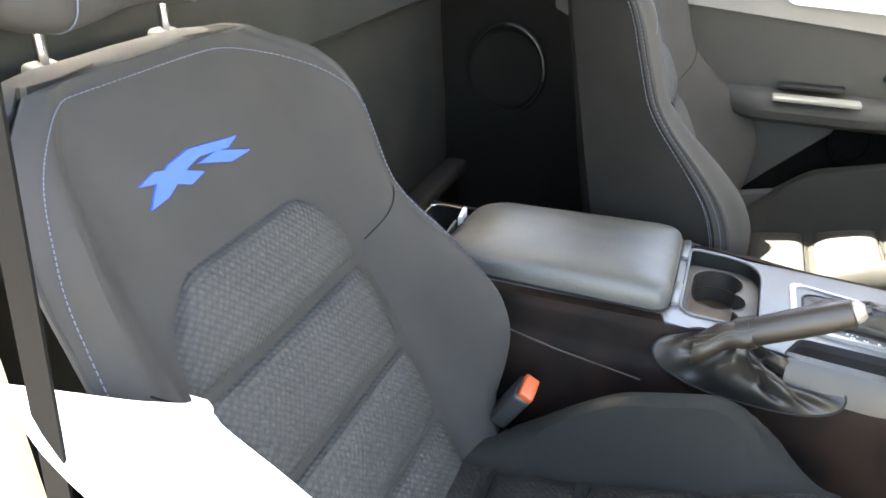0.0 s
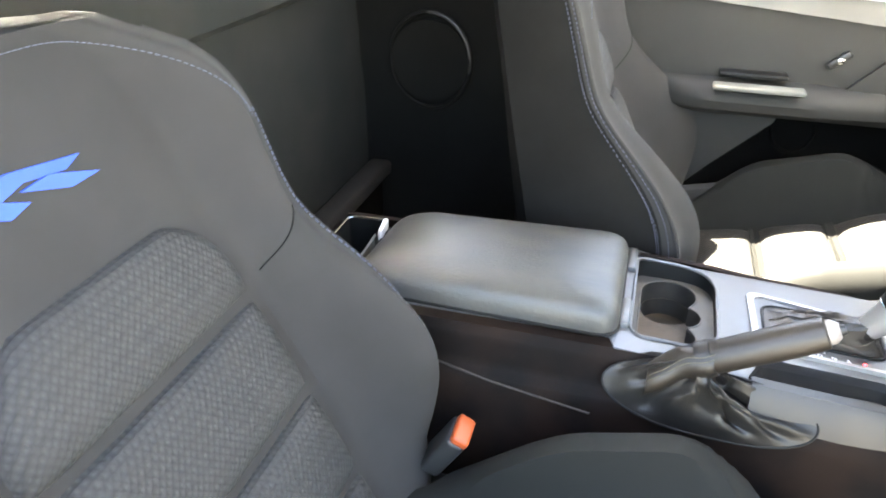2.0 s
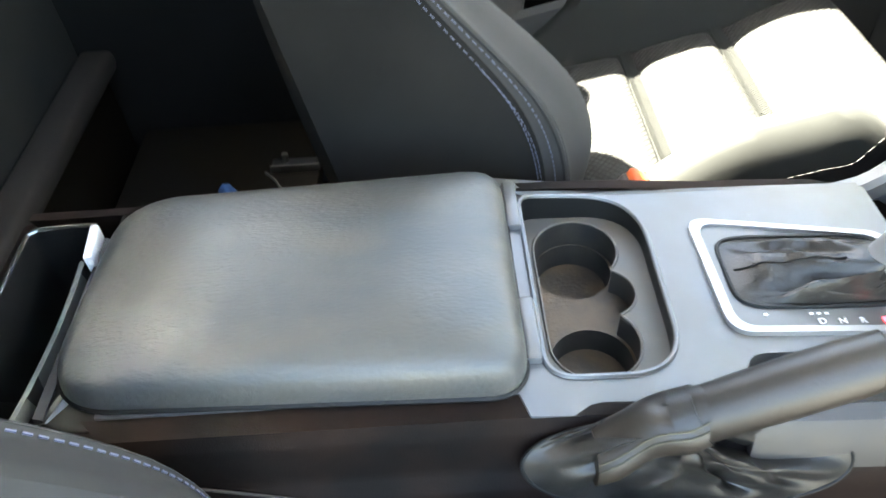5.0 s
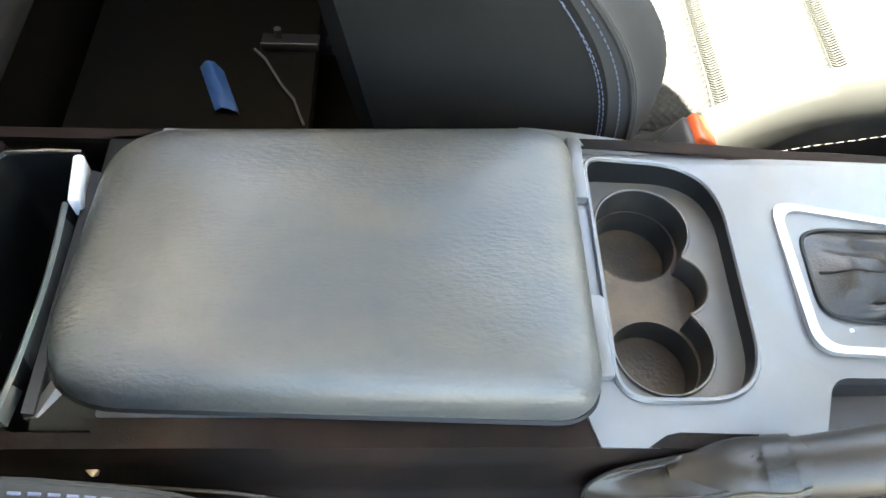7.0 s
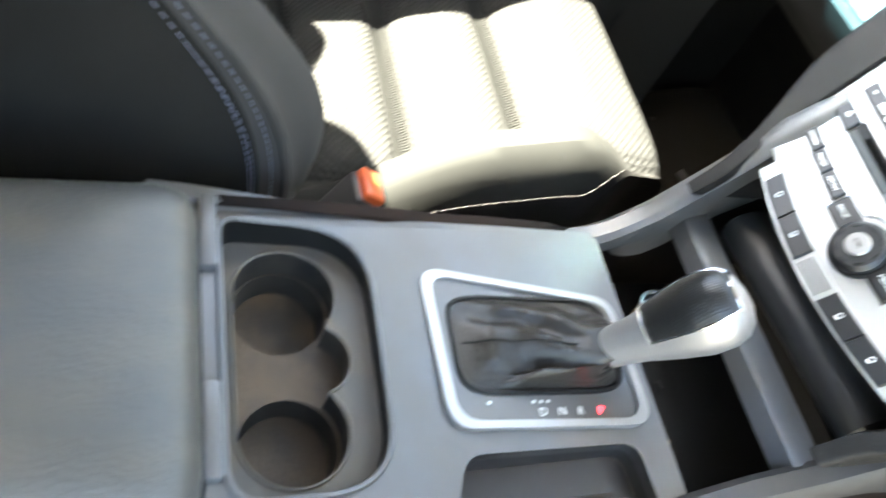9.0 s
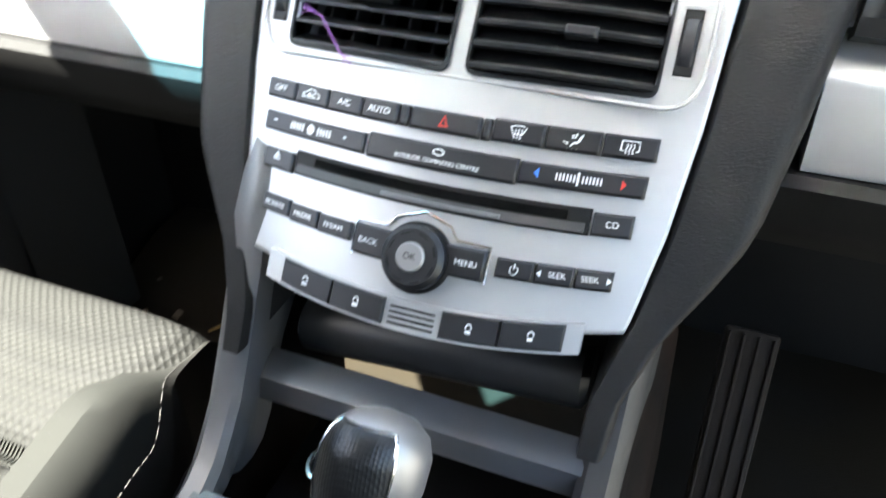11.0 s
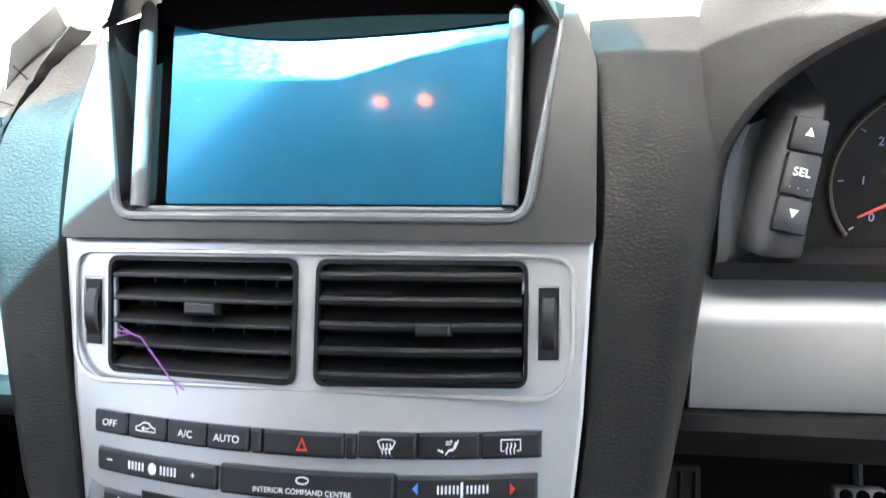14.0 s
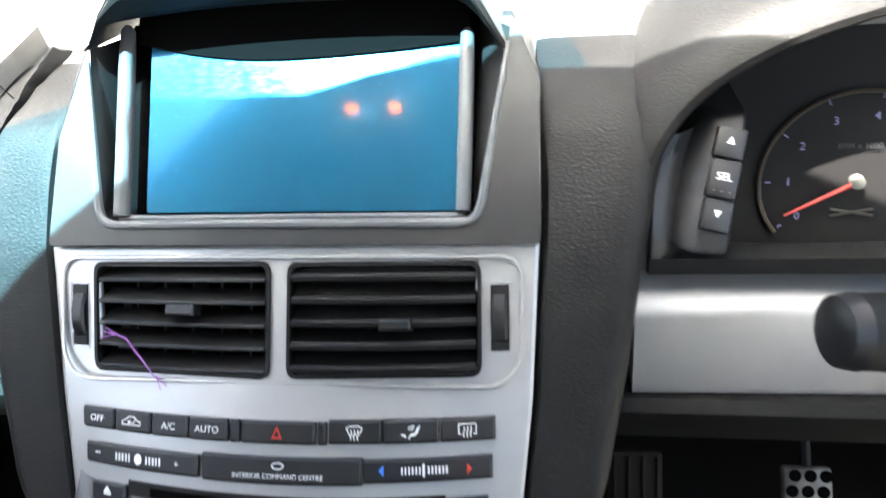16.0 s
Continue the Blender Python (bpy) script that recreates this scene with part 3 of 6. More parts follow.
    def on_arch(a, t):
        z = 0.634 + 0.098 * t
        return on_back(a * (1 - 0.42 * max(0.0, t) ** 3.0), z)
    part("back_panel", pad(on_arch, -0.156, 0.156, 0.0, 1.0, (0, 0.9, 0.4), 0.021, crown=4), KNIT_BACK, s, "padded panel in knitted dark grey cloth")
    # stitched seam round the edge of the backrest
    st = bmesh.new()
    path = []
    for k in range(161):
        a = math.pi * (0.004 + 0.992 * k / 160)
        hug = 0.11 if side > 0 and math.cos(a) < 0 else 0.30
        path.append((-0.998 * math.copysign(abs(math.cos(a)) ** hug, math.cos(a)), 0.44 + 0.452 * math.sin(a) ** 0.60))
    pts = []
    for u, z in path:
        w = interp(z, WID)
        k = smooth((abs(u) - 0.90) / 0.09)
        if side > 0 and u > 0:
            x = 0.990 * u * w
            pts.append(Vector((x, back_front(x, z) + 0.0016, z)))
            continue
        pts.append(Vector((u * w + math.copysign(0.0045 * k, u), back_front(u * w, z) + 0.001 - 0.030 * k, z)))
    for i in range(0, len(pts) - 1):
        a, b = pts[i], pts[i + 1]
        k = max(1, round((b - a).length / 0.0065))
        for j in range(k):
            p, q = a.lerp(b, (j + 0.15) / k), a.lerp(b, (j + 0.8) / k)
            tube([p, q], 0.0006, 4, st)
    part("stitching", st, THREAD, s, "pale blue-grey stitching")
    # cross seams on the shoulders of the backrest
    for sg in (-1, 1):
        sx = [(0.172 + 0.050 * t, 0.648 + 0.055 * t) for t in lin(0, 1, 10)]
        part("shoulder_seam", tube([(sg * x, back_front(x, z) + 0.0006, z) for x, z in sx], 0.0009, 5), SEAT_BACK, s)
    # piping at the outer edge
    for sg in (-1, 1):
        part("piping", tube([(sg * interp(z, WID) * 1.0, back_front(interp(z, WID), z) - 0.004, z) for z in lin(0.34, 0.885, 30)], 0.003, 6), SEAT_CLOTH, s)
    # a stitched line just inside the piping on the console side
    if side > 0:
        st = bmesh.new()
        zs = lin(0.44, 0.80, 62)
        for z0, z1 in zip(zs, zs[1:]):
            tube([(-(interp(z, WID) - 0.0045), back_front(interp(z, WID) - 0.0045, z) + 0.0012, z) for z in (z0, z0 + 0.0038)], 0.0009, 4, st)
        part("wing_stitching", st, THREAD, s, "pale blue-grey stitching")
    # a plain blue embroidered badge: crossed strokes and a swept flag
    def badge(pts2):
        return plate([(x, z) for x, z in pts2], [], lambda x, z: (x - 0.010, back_front(x - 0.010, z) + 0.0022, z), (0, -0.003, 0))
    lg = part("badge", badge([(0.104, 0.811), (0.081, 0.8165), (0.060, 0.8115), (0.023, 0.797), (0.046, 0.7925), (0.080, 0.806)]), LOGO_BLUE, s, "blue embroidered badge of slanted strokes")
    part("badge_stroke", badge([(0.104, 0.790), (0.086, 0.806), (0.062, 0.8165), (0.030, 0.821), (-0.042, 0.812), (-0.022, 0.806), (0.020, 0.8110), (0.046, 0.8055), (0.079, 0.7925)]), LOGO_BLUE, lg)
    part("badge_flag", badge([(0.026, 0.8060), (-0.006, 0.8085), (-0.052, 0.794), (-0.018, 0.7930)]), LOGO_BLUE, lg)
    # rolled top behind the seam, head restraint on two posts
    def crest(x):
        return interp(abs(x), [(0.0, 0.9045), (0.10, 0.903), (0.15, 0.897), (0.19, 0.884), (0.222, 0.858)])
    roll = []
    for x in lin(-0.222, 0.222, 41):
        z = crest(x)
        e = smooth((0.222 - abs(x)) / 0.05)
        d = 0.020 + 0.055 * e
        y0 = interp(min(z, 0.902), YC) + 0.002
        roll.append([(x, y0 + dy * d, z + dz) for dy, dz in ((0.0, -0.012), (-0.05, 0.0), (-0.22, 0.003), (-0.45, 0.0035), (-0.68, 0.002), (-0.84, -0.003), (-0.95, -0.012), (-1.0, -0.030), (-0.98, -0.075), (-0.5, -0.085))])
    part("top_roll", loft(roll), SEAT_CLOTH, s, "rolled cloth top of the backrest")
    for x in (-0.090, 0.072):
        part("post_guide", box(0, 0, 0, 0.032, 0.028, 0.020, 0.005, 3, Matrix.Translation((x, -0.540, 0.896)) @ Euler((radians(-12), 0, 0)).to_matrix().to_4x4()), PALE_GREY, s, "pale grey plastic post guide")
        part("head_post", tube([(x, -0.540, 0.895), (x, -0.538, 0.955), (x, -0.535, 1.00)], 0.0055, 10), CHROME, s, "bright metal head restraint post")
    head = []
    for x in lin(-0.145, 0.145, 31):
        u = abs(x) / 0.145
        k = (1 - u ** 4) ** 0.5 if u < 1 else 0.0
        lo = 0.946 - 0.012 * smooth(u / 0.7) + 0.045 * (1 - k)
        hi = 1.105 - 0.040 * u ** 3 - 0.03 * (1 - k)
        th = 0.012 + 0.045 * k
        cz, hz = (lo + hi) / 2, max(0.01, (hi - lo) / 2)
        head.append([(x, -0.515 - 0.10 * (cz + hz * math.sin(a) - 0.95) + th * math.copysign(abs(math.cos(a)) ** 0.7, math.cos(a)), cz + hz * math.copysign(abs(math.sin(a)) ** 0.6, math.sin(a))) for a in [2 * math.pi * q / 28 for q in range(28)]])
    rest = part("head_restraint", loft(head), SEAT_CLOTH, s, "dark cloth head restraint")
    for q in (6, 24):
        part("restraint_seam", tube([Vector(p) + Vector((0, 0.0012, 0)) for p in head[q][-7:] + head[q][:8]], 0.0008, 5), THREAD, rest)
    # cushion
    rings = []
    for y in lin(-0.24, 0.296, 38):
        w = CUSH - 0.060 * smooth((y - 0.10) / 0.13) - 0.045 * smooth((-0.10 - y) / 0.1)
        lo = 0.24 + 0.04 * smooth((y - 0.15) / 0.12)
        ring = [(x, y, cushion_top(x, y, side < 0)) for x in [w * math.sin(math.pi / 2 * k / 18) for k in range(-18, 19)]]
        ring += [(w * 1.0, y, 0.350), (w * 0.97, y, 0.30), (w * 0.94, y, lo), (0, y, lo - 0.01), (-w * 0.94, y, lo), (-w * 0.97, y, 0.30), (-w * 1.0, y, 0.350)]
        rings.append(ring)
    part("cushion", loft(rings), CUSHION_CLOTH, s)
    # outer side cloth below a stitched seam, its dark tone partly painted shade
    for sg in (-1, 1) if side < 0 else ():
        rows, seam = [], bmesh.new()
        for y in lin(-0.20, 0.25, 46):
            w = CUSH - 0.060 * smooth((y - 0.10) / 0.13) - 0.045 * smooth((-0.10 - y) / 0.1)
            top = [(sg * (w * q + 0.0015), y, cushion_top(sg * w * q, y, True) + 0.0025) for q in (0.968, 0.975, 0.983, 0.992, 1.0)]
            rows.append(top + [(sg * (w + 0.0025), y, 0.350), (sg * (w * 0.97 + 0.0025), y, 0.30)])
        part("side_cloth", loft(rows, False, False), SEAT_BACK, s, "side cloth, darkened partly as shade")
        for a, b in zip(rows, rows[1:]):
            p, q = Vector(a[0]), Vector(b[0])
            tube([p.lerp(q, 0.1), p.lerp(q, 0.75)], 0.0005, 4, seam)
        # Thread colour toned down where direct sun would whiten it.
        part("edge_stitching", seam, SEAT_CLOTH, s, "cushion side stitching, darkened against the sun")
    def on_seat(x, y):
        return (x, y, cushion_top(x, y))
    def on_front(x, y):
        k = 1 + 0.14 * smooth((y - 0.10) / 0.14)
        return (x * k, y, cushion_top(min(abs(x), 0.15), y) + 0.010 * smooth((y - 0.08) / 0.10))
    for y0, y1 in ((-0.225, -0.172), (-0.166, -0.049), (-0.043, 0.081), (0.087, 0.266)):
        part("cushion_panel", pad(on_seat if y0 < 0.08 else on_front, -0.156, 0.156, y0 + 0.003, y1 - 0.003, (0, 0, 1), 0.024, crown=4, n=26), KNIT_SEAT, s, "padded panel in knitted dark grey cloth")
    for y in (-0.169, -0.046, 0.084, 0.268):
        ribs = bmesh.new()
        for x in lin(-0.150, 0.150, 76):
            k = 1.14 if y > 0.2 else 1.0
            h = 0.0035 if y < 0.2 else 0.009
            tube([(x * k, y + dy, cushion_top(min(abs(x), 0.15), min(y + dy, 0.27)) + h + dz) for dy, dz in ((-0.008, 0.004), (0.0, 0.0), (0.008, 0.004 if y < 0.2 else -0.006))], 0.0013, 5, ribs)
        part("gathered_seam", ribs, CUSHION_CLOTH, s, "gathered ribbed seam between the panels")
    for sg in (-1, 1):
        part("piping", tube([(sg * CUSH, y, cushion_top(sg * CUSH, y, side < 0) - 0.006) for y in lin(-0.13, 0.15, 20)], 0.003, 6), SEAT_CLOTH, s)
        part("side_shield", box(sg * 0.247, -0.01, 0.255, 0.035, 0.40, 0.15, 0.016, 3), BLACK, s, "black plastic side shield")
        part("rail", box(sg * 0.17, 0.0, 0.14, 0.035, 0.46, 0.06, 0.006), BARE_METAL, s, "dull metal seat rail")
    if side < 0:
        # the passenger backrest stands taller
        for o in s.children_recursive:
            if o.type == "MESH" and max(v.co.z for v in o.data.vertices) > 0.5:
                for v in o.data.vertices:
                    v.co.z += 0.040 * smooth((v.co.z - 0.50) / 0.40)
    return s


driver_seat = seat(0.440, 0.0, 1, "dark grey sports seat with knitted panels and a blue badge")
passenger_seat = seat(-0.440, 0.292, -1, "dark grey sports seat slid forward, its cushion front in sunlight")


def buckle(x, y, z, turn):
    b = thing("seatbelt_buckle", "black seatbelt buckle with an orange release button", "seatbelt buckle", "seatbelt buckles")
    b.matrix_world = Matrix.Translation((x, y, z)) @ Euler((radians(-30), radians(turn), 0)).to_matrix().to_4x4()
    part("body", box(0, 0, -0.03, 0.044, 0.026, 0.075, 0.007, 3), BUCKLE_BLACK, b)
    part("release_button", box(0, 0.002, 0.009, 0.039, 0.022, 0.014, 0.004, 3), ORANGE, b, "orange release button")
    part("stalk", box(0, 0, -0.13, 0.018, 0.006, 0.14, 0.002), BELT, b)


buckle(0.216, -0.150, 0.430, 8)
buckle(-0.200, 0.165, 0.440, -8)


# ---- centre console ----
def ctop(x, y):
    return (x, y, interp(y, [(-0.45, 0.53), (0.0, 0.530), (0.06, 0.529), (0.12, 0.524), (0.18, 0.514), (0.35, 0.503), (0.5, 0.50)]))


RAIL_L = [(-0.02, 0.526), (0.01, 0.523), (0.08, 0.511), (0.17, 0.499), (0.26, 0.489), (0.32, 0.487), (0.36, 0.499), (0.394, 0.534), (0.42, 0.578), (0.445, 0.625), (0.46, 0.66), (0.56, 0.76)]
RAIL_R = [(-0.02, 0.524), (0.33, 0.500), (0.38, 0.512), (0.44, 0.545), (0.50, 0.595), (0.56, 0.66), (0.62, 0.69)]


def console():
    c = thing("centre_console", "grey plastic centre console between the seats, scuffed and dusty", "console")
    cup = rounded([(-0.098, 0.027), (0.099, 0.027), (0.097, 0.130), (-0.094, 0.133)], [0.014, 0.024, 0.050, 0.060], 10)
    tray = rounded([(0.076, 0.182), (0.1275, 0.160), (0.1275, 0.326), (0.074, 0.322)], [0.02, 0.004, 0.004, 0.015])
    outline = rounded([(-0.120, -0.295), (0.109, -0.295), (0.109, 0.006), (0.1282, 0.012), (0.1285, 0.352), (-0.118, 0.352)], 0.002, 3)
    part("top_plate", plate(outline, [cup, tray], ctop, (0, 0, -0.012)), CONSOLE, c)
    part("side_ledge", plate([(0.1093, -0.305), (0.128, -0.285), (0.128, 0.0117), (0.1093, 0.0055)], [], lambda x, y: (x, y, ctop(x, y)[2] - 0.0015), (0, 0, -0.010)), CONSOLE_SIDE, c, "brown-dusted ledge beside the armrest, darkened as shade")
    part("cup_well_wall", ring_wall(cup, ctop, (0, 0, -0.035), None, 0.97), BLACK, c)
    lip = bmesh.new()
    for loop, r in ((cup, 0.0022),):
        pts = [Vector(ctop(*p)) + Vector((0, 0, 0.001)) for p in loop]
        tube(pts + pts[:1], r, 6, lip)
    part("cup_well_rim", lip, CONSOLE, c)
    # moulded insert: two round cups joined by a shallower lobe
    rounds = ((-0.051, 0.0730, 0.0365), (-0.001, 0.0890, 0.0260), (0.050, 0.0725, 0.0360))
    def run(i, a0, a1):
        cx, cy, r = rounds[i]
        pts = [Vector((cx + r * math.cos(radians(q)), cy + r * math.sin(radians(q)))) for q in range(a0, a1, 5)]
        return [p for p in pts if all((p - Vector((ox, oy))).length > o * 1.004 for k, (ox, oy, o) in enumerate(rounds) if k != i)]
    hole = run(0, 25, 271) + run(2, 270, 512) + run(1, 0, 180)
    mid = Vector((-0.002, 0.084))
    cin = [Vector((0, 0.078)) + (Vector(p) - Vector((0, 0.078))) * 0.985 for p in cup]
    def shelf(x, y):
        return (x, y, 0.504)
    ins = part("cup_insert", plate([(p.x, p.y) for p in cin], [[(p.x, p.y) for p in hole]], shelf, (0, 0, -0.004)), CUP_SHELF, c, "dusty cup holder insert")
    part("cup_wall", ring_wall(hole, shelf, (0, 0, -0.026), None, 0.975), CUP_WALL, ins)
    lip2 = [Vector((p.x, p.y, 0.5045)) for p in hole]
    part("cup_lip", tube(lip2 + lip2[:1], 0.0013, 5), CUP_SHELF, ins)
    low = [mid + (p - mid) * 0.985 for p in hole]
    cups = [[(cx + 0.0335 * math.cos(a), cy + 0.0335 * math.sin(a)) for a in [2 * math.pi * k / 36 for k in range(36)]] for cx, cy, r in (rounds[0], rounds[2])]
    part("lobe_floor", plate([(p.x, p.y) for p in low], cups, lambda x, y: (x, y, 0.478), (0, 0, -0.003)), CUP_DIRT, ins, "brown-stained shallow lobe")
    for hp in cups:
        bm = ring_wall([Vector(p) for p in hp], lambda x, y: (x, y, 0.478), (0, 0, -0.028), None, 0.95)
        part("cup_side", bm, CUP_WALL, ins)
        cc = sum((Vector(p) for p in hp), Vector((0, 0))) / 36
        bm2 = loft([[(cc.x + r * math.cos(a), cc.y + r * math.sin(a), z) for a in [2 * math.pi * k / 36 for k in range(36)]] for r, z in ((0.0330, 0.4535), (0.029, 0.4505), (0.020, 0.4495), (0.004, 0.4495))], True, True)
        part("cup_floor", bm2, CUP_DIRT, ins, "brown-stained cup floor")
    part("coin_scrap", box(-0.051, 0.083, 0.4508, 0.0045, 0.012, 0.002, 0.0005), WHITE_INK, ins, "tiny white scrap in the cup")
    part("side_tray", ring_wall(tray, ctop, (0, 0, -0.035), plate(tray, [], lambda x, y: (x, y, 0.478), (0, 0, -0.004)), 1.0), RAIL_GREY, c, "smooth grey side tray")
    # sides: a flared wall to the floor
    for sg, wid in ((-1, 0.0), (1, 0.0)):
        prof = [(0.128, 0.528), (0.134, 0.515), (0.140, 0.480), (0.150, 0.465), (0.158, 0.36), (0.165, 0.12)]
        if sg < 0:
            prof = [(x - 0.008, z) for x, z in prof]
        wall = sheet(lambda u, v: (sg * interp(v, [(i, p[0]) for i, p in enumerate(prof)]), u, min(interp(v, [(i, p[1]) for i, p in enumerate(prof)]), ctop(0, u)[2] - 0.002) + (interp(u, RAIL_L if sg < 0 else RAIL_R) - ctop(0, u)[2]) * (1 - v / 5) * smooth((u - 0.30) / 0.06)), lin(-0.42, 0.58, 60), lin(0, 5, 26), (-sg * 0.01, 0, 0))
        part("side_wall", wall, CONSOLE_SIDE, c, "brown-dusted console side, darkened as shade")
    # moulded line along the driver's flank, paler than the side
    flank = [(0.465, 0.1515), (0.480, 0.1415), (0.515, 0.1355)]
    line = [(interp(0.442 + 0.158 * (0.02 - y), [(0.36, 0.1585)] + flank), y, 0.442 + 0.158 * (0.02 - y)) for y in lin(-0.40, -0.005, 30)]
    part("flank_line", tube(line, 0.0013, 6), LINE_GREY, c, "pale moulding line along the flank")
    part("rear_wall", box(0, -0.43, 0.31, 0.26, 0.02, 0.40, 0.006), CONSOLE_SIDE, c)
    part("lid_tray", box(0, -0.17, 0.522, 0.235, 0.33, 0.012, 0.004), BLACK, c)
    # hinge blocks ahead of the lid
    for x in (-0.085, 0.055):
        part("lid_latch", box(x, 0.020, 0.531, 0.06, 0.012, 0.012, 0.003), CONSOLE, c)
    # open bin behind the armrest with a pale rim
    rim = [(-0.095, -0.345), (-0.088, -0.405), (0.088, -0.405), (0.095, -0.345)]
    bn = part("rear_bin", ring_wall(rounded(rim, 0.01), lambda x, y: (x, y, 0.535), (0, 0, -0.11), plate(rounded(rim, 0.01), [], lambda x, y: (x, y, 0.425), (0, 0, -0.004)), 0.94), BLACK, c, "open black rear bin")
    part("rim", tube([(-0.090, -0.347, 0.536), (-0.0895, -0.372, 0.537), (-0.087, -0.400, 0.537), (-0.080, -0.4065, 0.537), (-0.02, -0.4065, 0.536), (0.085, -0.4065, 0.533)], 0.0022, 6), CHROME, bn, "bright metal rim")
    # Tabs coloured pale to stand for sun patches on the console's rear.
    for x, y, z, a, w in ((0.112, -0.322, 0.512, 20, 0.026), (0.130, -0.300, 0.506, 48, 0.016), (0.098, -0.330, 0.516, -10, 0.020)):
        part("broken_tab", box(0, 0, 0, w, 0.009, 0.010, 0.002, 2, Matrix.Translation((x, y, z)) @ Euler((0.3, 0.2, radians(a))).to_matrix().to_4x4()), BEIGE, c, "broken plastic tab, coloured pale for the sun on it")
    # gear selector surround
    g_out = rounded([(-0.068, 0.170), (0.060, 0.172), (0.063, 0.341), (-0.046, 0.339)], [0.018, 0.020, 0.02, 0.02], 6)
    g_in = [Vector((0.002, 0.257)) + (p - Vector((0.002, 0.257))) * k for p in g_out for k in (0.905,)]
    def up(h):
        return lambda x, y: (x, y, ctop(x, y)[2] + h)
    gate = part("gear_surround", plate(g_out, [[(p.x, p.y) for p in g_in]], up(0.006), (0, 0, -0.008)), KNOB_SILVER, c, "satin silver gear selector surround")
    part("gate_plate", plate([(p.x, p.y) for p in g_in], [], up(0.002), (0, 0, -0.004)), CONSOLE, gate, "dark gear selector plate with gear letters")
    # lettering along the selector plate
    for ch, y, mat in (("D", 0.248, WHITE_INK), ("N", 0.264, WHITE_INK), ("R", 0.280, WHITE_INK), ("P", 0.298, RED_GLOW)):
        o = text(ch, 0.0085, mat, gate, 0.0003)
        o.matrix_world = Matrix.Translation((0.049, y, ctop(0, y)[2] + 0.0026)) @ Euler((radians(-4), 0, radians(90))).to_matrix().to_4x4()
    for y in (0.206, 0.242, 0.248, 0.254):
        part("gear_mark", box(0.041, y, ctop(0, y)[2] + 0.0026, 0.002, 0.0025, 0.0006, 0), WHITE_INK, gate)
    # leather boot rising to the lever
    rings = []
    for k in range(21):
        t = k / 20
        cx, cy = -0.005 + 0.018 * t, 0.257 + 0.042 * t
        hx, hy = 0.0235 * (1 - t) ** 1.1 + 0.0135, 0.054 * (1 - t) ** 1.1 + 0.0135
        ring = []
        for a in [2 * math.pi * j / 48 for j in range(48)]:
            e = 0.35 + 0.65 * t
            px, py = math.copysign(abs(math.cos(a)) ** e, math.cos(a)), math.copysign(abs(math.sin(a)) ** e, math.sin(a))
            mid = math.sin(math.pi * min(1, t * 1.05)) ** 0.8
            wr = 1 + (0.05 * math.sin(3 * a + 4 * t) + 0.03 * noise.noise((2 * math.cos(a), 2 * math.sin(a), 5 * t))) * mid
            x, y = cx + hx * px * wr, cy + hy * py * wr
            fold = (0.0055 * math.cos(5 * a + 2.0 * math.sin(4 * t)) + 0.006 * noise.noise((3 * math.cos(a), 3 * math.sin(a), 6 * t + 3))) * mid
            ring.append((x, y, ctop(x, y)[2] + 0.0035 + 0.036 * t ** 1.1 + fold * (0.35 + 0.65 * smooth(t / 0.3))))
        rings.append(ring)
    boot = part("gear_boot", loft(rings), LEATHER, c, "creased black leather gear boot")
    rim = [Vector((-0.005 + 0.039 * math.copysign(abs(math.cos(a)) ** 0.35, math.cos(a)), 0.257 + 0.0695 * math.copysign(abs(math.sin(a)) ** 0.35, math.sin(a)), 0.0)) for a in [2 * math.pi * j / 48 for j in range(48)]]
    rim = [Vector((p.x, p.y, ctop(p.x, p.y)[2] + 0.003)) for p in rim]
    part("boot_rim", tube(rim + rim[:1], 0.0022, 6), BLACK, boot)
    part("boot_seam", tube([Vector(r[36]) + Vector((0, 0, 0.0008)) for r in rings[1:18]], 0.0008, 5), BLACK, boot)
    # open storage bin ahead of the selector, crossed by a bridge
    part("bin_floor", box(0, 0.435, 0.43, 0.22, 0.17, 0.01, 0.003), BLACK, c, "littered black bin floor")
    part("bin_step", plate([(-0.118, 0.352), (0.1285, 0.352), (0.1285, 0.375), (-0.118, 0.375)], [], lambda x, y: (x, y, ctop(x, y)[2] - 3.0 * (y - 0.352)), (0, 0, -0.01)), CONSOLE, c)
    for sg, x0 in ((-1, 0.118), (1, 0.1285)):
        rail = []
        for y in lin(-0.02 if sg < 0 else 0.165, 0.56, 40):
            z = interp(y, RAIL_L if sg < 0 else RAIL_R) + 0.003
            out = x0 + (0.004 if sg < 0 else 0.004 - 0.008 * smooth((y - 0.3) / 0.1))
            h = 0.010 + 0.03 * smooth((y - 0.33) / 0.1)
            rail.append([(sg * out, y, z - h - 0.10 * smooth((y - 0.35) / 0.1)), (sg * (out - 0.014), y, z - h), (sg * (out - 0.014), y, z - 0.001), (sg * (out - 0.009), y, z + 0.005), (sg * (out + 0.004), y, z + 0.004), (sg * (out + 0.011), y, z - 0.006), (sg * (out + 0.016), y, z - 0.03 - h)])
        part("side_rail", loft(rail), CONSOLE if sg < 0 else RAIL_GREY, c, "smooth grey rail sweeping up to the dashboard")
    bridge = loft([[(x, 0.436 + dy, 0.530 + dz) for dy, dz in ((-0.014, -0.012), (-0.014, 0.010), (-0.009, 0.013), (0.012, 0.013), (0.016, 0.008), (0.016, -0.012))] for x in lin(-0.125, 0.118, 6)])
    part("bridge", bridge, CONSOLE, c, "grey cross bar over the bin")
